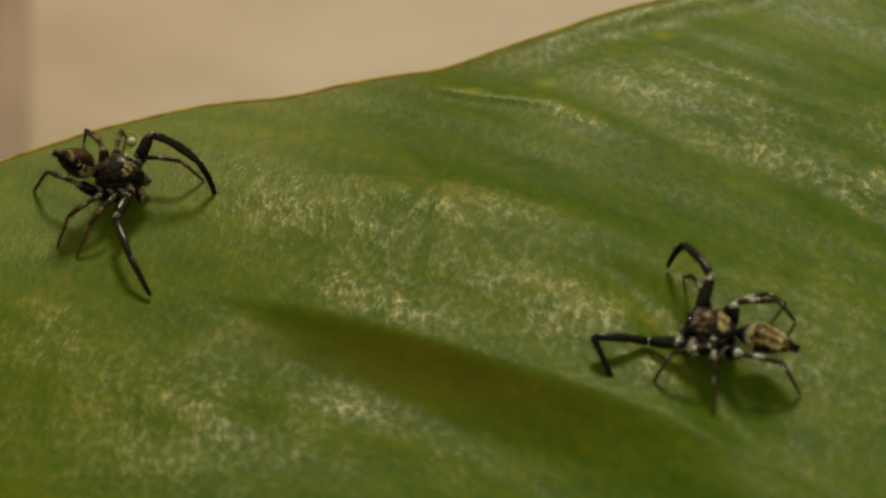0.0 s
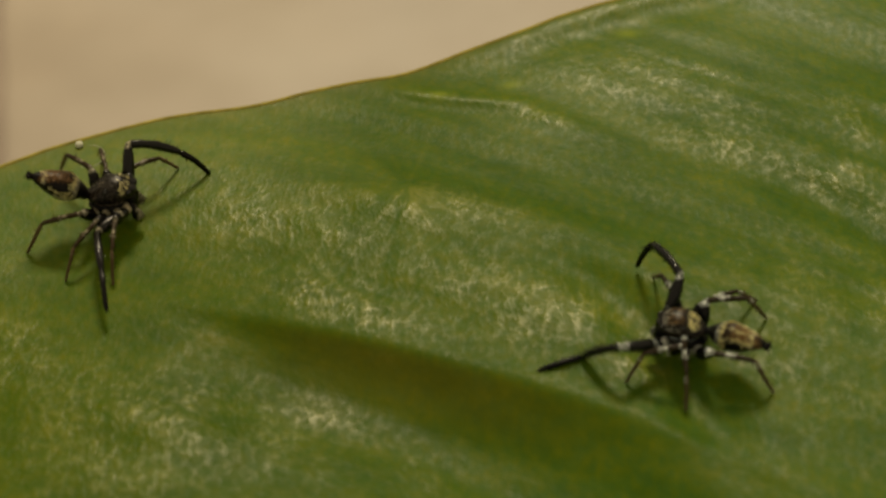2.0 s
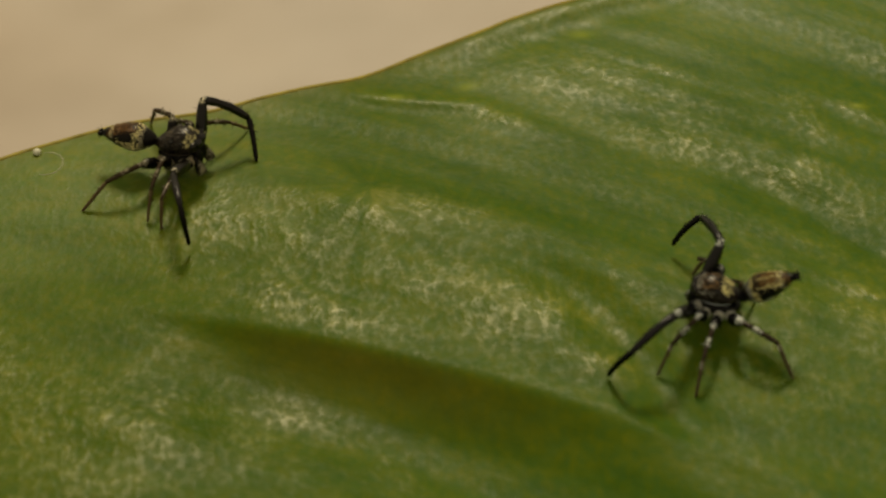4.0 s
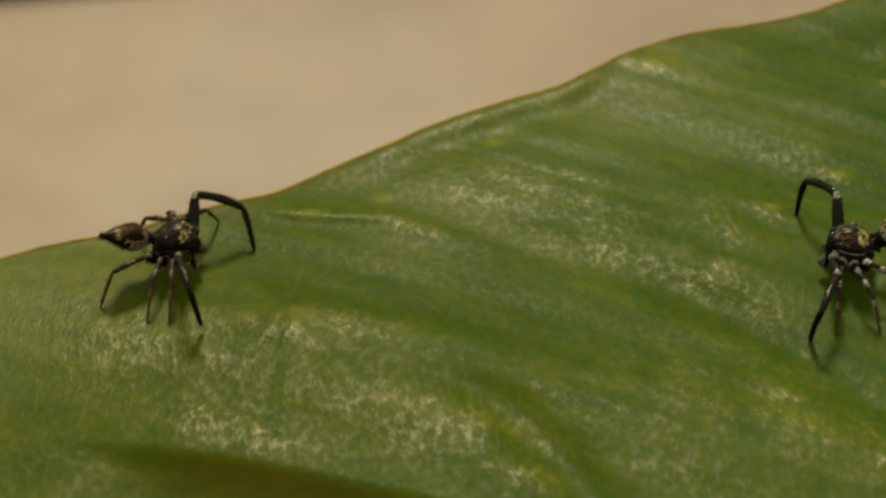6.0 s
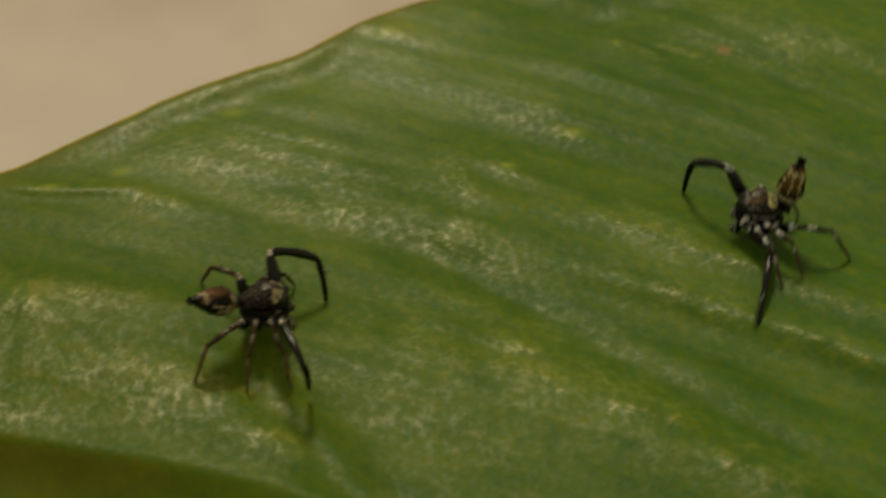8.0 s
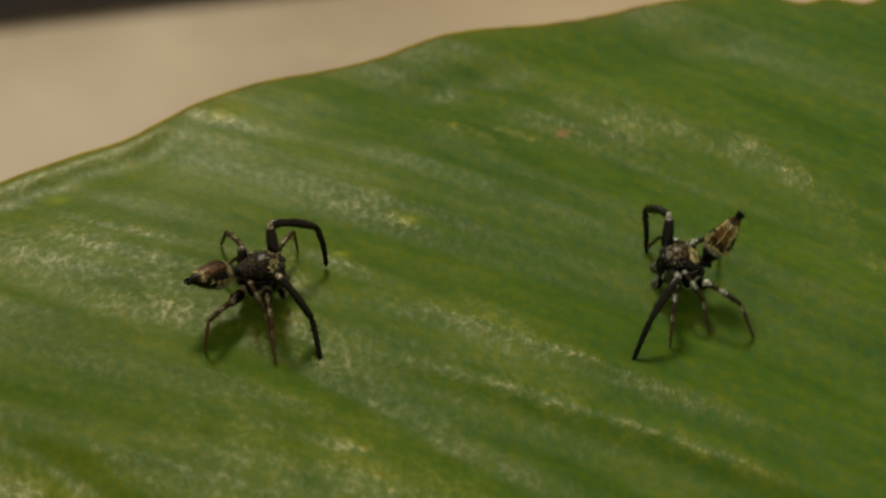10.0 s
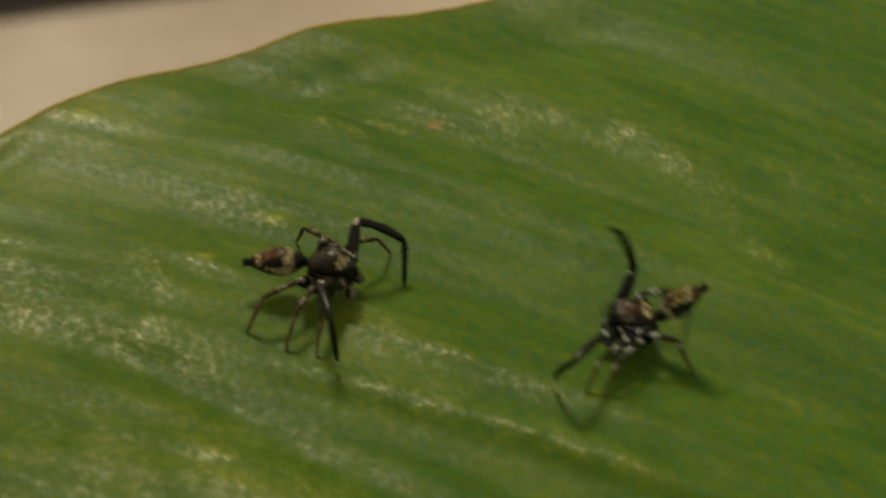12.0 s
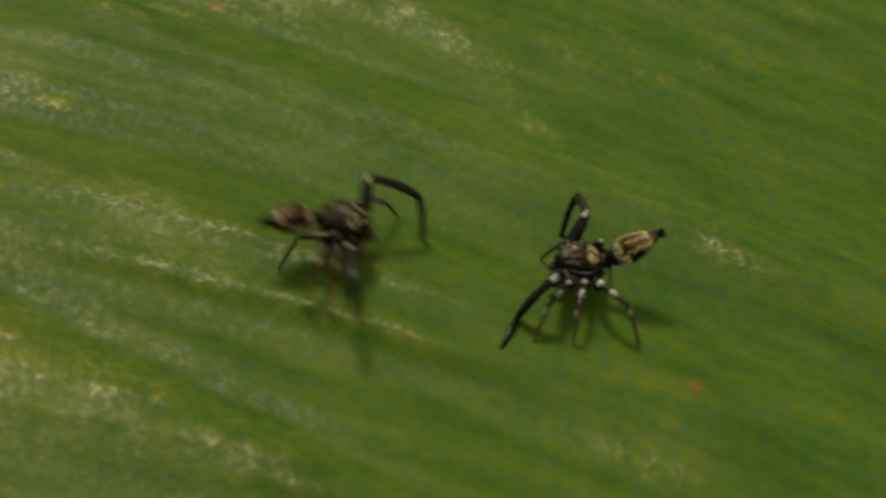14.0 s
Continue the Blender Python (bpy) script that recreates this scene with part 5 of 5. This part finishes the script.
    stance(rows_b, 6.0, (31.30, -2.10, 1.95, 155.99), (40.00, -28.00, -15.00),
           l1=((29.72, -4.86, 2.20), (28.18, -7.43, 2.38), (27.83, -7.05, 0.02)),
           r1=((31.03, 0.60, 3.28), (29.98, 3.25, 2.34), (29.61, 3.12, 0.02)),
           feet=((29.25, -6.97), (31.60, -7.41), (34.03, -6.33), (30.91, 0.70), (32.77, -0.02), (34.25, -0.89)))
    stance(rows_b, 6.25, (31.30, -2.10, 1.95, 155.99), (40.00, -28.00, -15.00),
           l1=((29.72, -4.86, 2.20), (28.18, -7.43, 2.38), (27.83, -7.05, 0.02)),
           r1=((31.03, 0.60, 3.28), (29.98, 3.25, 2.34), (29.61, 3.12, 0.02)),
           feet=((29.25, -6.97), (31.60, -7.41), (34.03, -6.33), (30.91, 0.70), (32.77, -0.02), (34.25, -0.89)))
    stance(rows_b, 6.5, (31.50, -1.08, 1.95, 157.17), (50.00, -30.00, -20.00),
           l1=((29.92, -3.99, 1.72), (28.49, -6.61, 2.04), (27.72, -7.00, 0.02)),
           r1=((31.14, 0.92, 3.67), (30.14, 3.41, 2.32), (29.65, 3.06, 0.02)),
           feet=((29.29, -5.90), (31.75, -6.40), (33.90, -5.98), (30.91, 0.70), (32.77, -0.02), (36.35, 1.41)))
    stance(rows_b, 6.6, (31.50, -1.08, 1.95, 157.17), (50.00, -30.00, -20.00),
           l1=((29.92, -3.99, 1.72), (28.49, -6.61, 2.04), (27.72, -7.00, 0.02)),
           r1=((31.14, 0.92, 3.67), (30.14, 3.41, 2.32), (29.65, 3.06, 0.02)),
           feet=((29.29, -5.90), (31.75, -6.40), (33.90, -5.98), (30.91, 0.70), (32.77, -0.02), (36.35, 1.41)))
    stance(rows_b, 6.7, (32.46, -3.00, 1.95, 171.10), (72.00, 14.00, -40.00),
           l1=((30.76, -5.98, 2.16), (30.08, -8.85, 2.70), (30.72, -8.67, 0.29)),
           r1=((32.00, -1.11, 3.65), (30.10, -1.64, 5.92), (28.21, -2.56, 7.27)),
           feet=((29.29, -5.90), (31.75, -6.40), (33.90, -5.98), (30.91, 0.70), (32.77, -0.02), (34.99, -1.07)))
    stance(rows_b, 7.0, (37.02, -6.86, 1.95, 161.55), (58.00, -14.00, -40.00),
           l1=((35.38, -9.78, 1.94), (33.75, -12.29, 2.19), (32.74, -12.42, 0.02)),
           r1=((36.60, -5.30, 3.79), (35.87, -2.58, 2.74), (35.81, -2.08, 0.29)),
           feet=((34.81, -11.70), (36.27, -12.14), (38.83, -11.65), (36.36, -4.10), (38.29, -4.64), (39.83, -5.37)))
    stance(rows_b, 7.5, (37.01, -8.21, 1.95, 163.53), (60.00, -18.00, -40.00),
           l1=((34.98, -10.94, 2.22), (33.67, -13.55, 2.91), (33.60, -12.91, 0.50)),
           r1=((36.97, -5.66, 3.29), (36.11, -2.95, 2.33), (36.11, -2.92, 0.02)),
           feet=((34.58, -12.96), (36.34, -13.14), (40.61, -11.64), (36.36, -4.10), (38.29, -4.64), (41.59, -5.08)))
    stance(rows_b, 7.75, (37.01, -8.21, 1.95, 163.53), (60.00, -18.00, -40.00),
           l1=((34.98, -10.94, 2.22), (33.67, -13.55, 2.91), (33.60, -12.91, 0.50)),
           r1=((36.97, -5.66, 3.29), (36.11, -2.95, 2.33), (36.11, -2.92, 0.02)),
           feet=((34.58, -12.96), (36.34, -13.14), (40.61, -11.64), (36.36, -4.10), (38.29, -4.64), (41.59, -5.08)))
    stance(rows_b, 8.0, (40.85, -4.99, 1.95, 159.92), (78.00, -16.00, -60.00),
           l1=((40.55, -7.86, 0.94), (39.27, -10.55, 0.54), (38.18, -12.72, 0.02)),
           r1=((39.40, -3.17, 3.53), (38.06, -0.76, 2.34), (37.82, -0.32, 0.02)),
           feet=((40.51, -10.12), (41.88, -9.51), (45.11, -8.30), (40.27, -2.22), (42.18, -2.82), (43.71, -3.59)))
    stance(rows_b, 8.5, (43.30, -1.57, 1.95, 157.13), (78.00, -40.00, -70.00),
           l1=((43.56, -4.12, 1.55), (42.30, -6.84, 1.47), (41.36, -8.12, 0.02)),
           r1=((42.28, 0.68, 3.49), (40.55, 2.49, 1.84), (39.96, 1.18, 0.02)),
           feet=((42.84, -6.67), (45.09, -6.19), (47.73, -4.45), (40.83, 1.34), (44.74, 0.54), (46.22, -0.30)))
    stance(rows_b, 8.8, (43.30, -1.57, 1.95, 157.13), (78.00, -40.00, -70.00),
           l1=((43.56, -4.12, 1.55), (42.30, -6.84, 1.47), (41.36, -8.12, 0.02)),
           r1=((42.28, 0.68, 3.49), (40.55, 2.49, 1.84), (39.96, 1.18, 0.02)),
           feet=((42.84, -6.67), (45.09, -6.19), (47.73, -4.45), (40.83, 1.34), (44.74, 0.54), (46.22, -0.30)))
    stance(rows_b, 9.0, (44.08, -2.34, 1.95, 167.69), (74.00, 16.00, -60.00),
           l1=((42.69, -5.36, 2.11), (40.90, -7.46, 3.29), (40.91, -5.84, 1.38)),
           r1=((43.69, 0.21, 3.31), (42.14, 1.61, 5.47), (40.07, 1.27, 6.83)),
           feet=((41.56, -7.05), (43.78, -7.66), (47.63, -6.61), (43.36, 2.47), (44.74, 0.54), (46.22, -0.30)))
    stance(rows_b, 9.2, (45.72, -0.72, 1.95, 161.90), (60.00, -58.00, -50.00),
           l1=((45.41, -3.53, 2.12), (44.03, -6.19, 2.09), (43.50, -6.33, 0.02)),
           r1=((45.23, 1.93, 3.30), (44.11, 4.18, 1.66), (44.02, 2.42, 0.02)),
           feet=((45.20, -5.40), (47.32, -5.57), (49.94, -3.85), (45.04, 2.03), (46.97, 1.50), (48.52, 0.79)))
    stance(rows_b, 11.3, (47.37, -7.17, 1.95, 161.77), (46.00, 16.00, -15.00),
           l1=((44.71, -9.01, 2.79), (43.30, -7.76, 0.46), (41.79, -9.70, 0.02)),
           r1=((48.03, -4.96, 3.23), (48.73, -2.31, 2.01), (48.32, -2.97, 0.02)),
           feet=((43.11, -10.28), (45.18, -11.45), (48.01, -12.29), (46.70, -4.42), (48.63, -4.95), (52.36, -6.33)))
    stance(rows_b, 11.5, (47.45, -7.81, 1.95, 161.74), (40.00, 10.00, -15.00),
           l1=((44.92, -9.73, 2.85), (42.30, -11.14, 2.48), (41.99, -10.60, 0.06)),
           r1=((48.45, -5.85, 3.11), (49.13, -3.19, 1.89), (48.64, -3.98, 0.02)),
           feet=((43.32, -11.11), (45.18, -12.52), (48.07, -12.90), (46.70, -4.42), (48.63, -4.95), (52.46, -7.58)))
    stance(rows_b, 11.8, (47.45, -7.81, 1.95, 161.74), (40.00, 10.00, -15.00),
           l1=((44.92, -9.73, 2.85), (42.30, -11.14, 2.48), (41.99, -10.60, 0.06)),
           r1=((48.45, -5.85, 3.11), (49.13, -3.19, 1.89), (48.64, -3.98, 0.02)),
           feet=((43.32, -11.11), (45.18, -12.52), (48.07, -12.90), (46.70, -4.42), (48.63, -4.95), (52.46, -7.58)))
    stance(rows_b, 12.0, (48.62, -9.06, 1.95, 163.44), (50.00, 18.00, -15.00),
           l1=((45.93, -11.09, 2.59), (43.56, -12.91, 2.76), (43.18, -11.64, 0.64)),
           r1=((49.30, -6.89, 3.21), (48.32, -7.44, 5.99), (47.12, -8.59, 7.86)),
           feet=((44.64, -12.55), (45.46, -13.01), (50.85, -12.20), (47.87, -6.33), (49.82, -6.81), (52.46, -7.58)))
    stance(rows_b, 12.25, (51.10, -16.10, 1.95, 149.38), (30.00, -2.00, -15.00),
           l1=((48.34, -17.76, 2.73), (45.55, -18.75, 2.23), (44.62, -18.36, 0.02)),
           r1=((52.63, -14.89, 3.05), (51.76, -16.30, 5.56), (50.88, -17.68, 7.45)),
           feet=((46.66, -19.05), (48.12, -20.43), (50.55, -21.53), (51.03, -13.27), (52.80, -14.20), (54.16, -15.24)))
    stance(rows_b, 12.5, (51.20, -17.04, 1.95, 144.24), (30.00, -10.00, -15.00),
           l1=((48.53, -18.70, 2.74), (45.73, -19.58, 2.14), (44.59, -19.40, 0.02)),
           r1=((52.81, -15.69, 3.08), (52.19, -17.06, 5.68), (51.27, -18.48, 7.51)),
           feet=((46.75, -19.99), (48.28, -21.46), (50.63, -22.51), (51.03, -13.27), (52.80, -14.20), (54.16, -15.24)))
    stance(rows_b, 13.05, (51.21, -17.32, 1.95, 144.76), (28.00, -8.00, -15.00),
           l1=((48.59, -18.78, 2.97), (46.05, -19.19, 1.42), (44.35, -19.77, 0.02)),
           r1=((52.91, -15.61, 2.89), (52.51, -16.90, 5.57), (51.67, -18.47, 7.33)),
           feet=((46.48, -19.76), (48.39, -21.81), (50.81, -22.81), (51.03, -13.27), (52.80, -14.20), (54.16, -15.24)))
    stance(rows_b, 13.2, (52.58, -18.38, 1.95, 153.20), (46.00, 4.00, -15.00),
           l1=((50.09, -20.28, 2.83), (47.36, -19.71, 1.73), (46.21, -18.28, 0.02)),
           r1=((53.33, -16.01, 3.22), (53.08, -15.96, 6.21), (52.53, -16.11, 8.65)),
           feet=((47.93, -20.86), (49.81, -21.57), (52.65, -22.88), (52.32, -15.56), (54.16, -16.37), (55.58, -17.32)))
    stance(rows_b, 13.35, (54.65, -17.27, 1.95, 158.93), (40.00, 6.00, -15.00),
           l1=((52.32, -19.47, 2.71), (50.66, -19.13, 0.23), (48.92, -20.91, 0.02)),
           r1=((55.67, -15.27, 3.14), (56.35, -12.78, 1.61), (55.49, -13.64, 0.02)),
           feet=((50.80, -20.95), (52.64, -21.88), (55.70, -22.68), (54.12, -14.49), (56.02, -15.12), (57.53, -15.91)))
    stance(rows_b, 13.5, (55.11, -17.01, 1.95, 158.70), (40.00, 8.00, -15.00),
           l1=((52.75, -19.17, 2.74), (51.03, -18.92, 0.29), (49.29, -20.70, 0.02)),
           r1=((56.13, -15.02, 3.14), (56.82, -12.53, 1.61), (55.96, -13.35, 0.02)),
           feet=((51.25, -20.68), (53.02, -21.68), (56.04, -22.44), (54.12, -14.49), (56.02, -15.12), (57.53, -15.91)))
    stance(rows_b, 14.0, (55.13, -17.27, 1.95, 152.16), (32.00, -18.00, -15.00),
           l1=((52.57, -19.25, 2.64), (50.77, -19.09, 0.25), (49.12, -20.95, 0.02)),
           r1=((56.25, -15.18, 3.14), (56.86, -12.56, 1.80), (55.85, -13.38, 0.02)),
           feet=((51.07, -20.74), (52.89, -21.62), (56.11, -22.73), (54.12, -14.49), (56.02, -15.12), (57.53, -15.91)))
    # the silk knot clings to a foot and is left behind when the spider springs
    held, left = (pose(x * MM, y * MM, float(leaf_height(x, y)) * MM) for x, y in ((-17.57, 3.90), (-18.6, 4.95)))
    walk(SILK_KNOT, [(0.0, held), (1.43, held), (1.52, left), (14.0, left)])
    for sp in (rows_a, rows_b):
        for ob, rows in sp["rows"].items():
            walk(ob, rows)


motions()
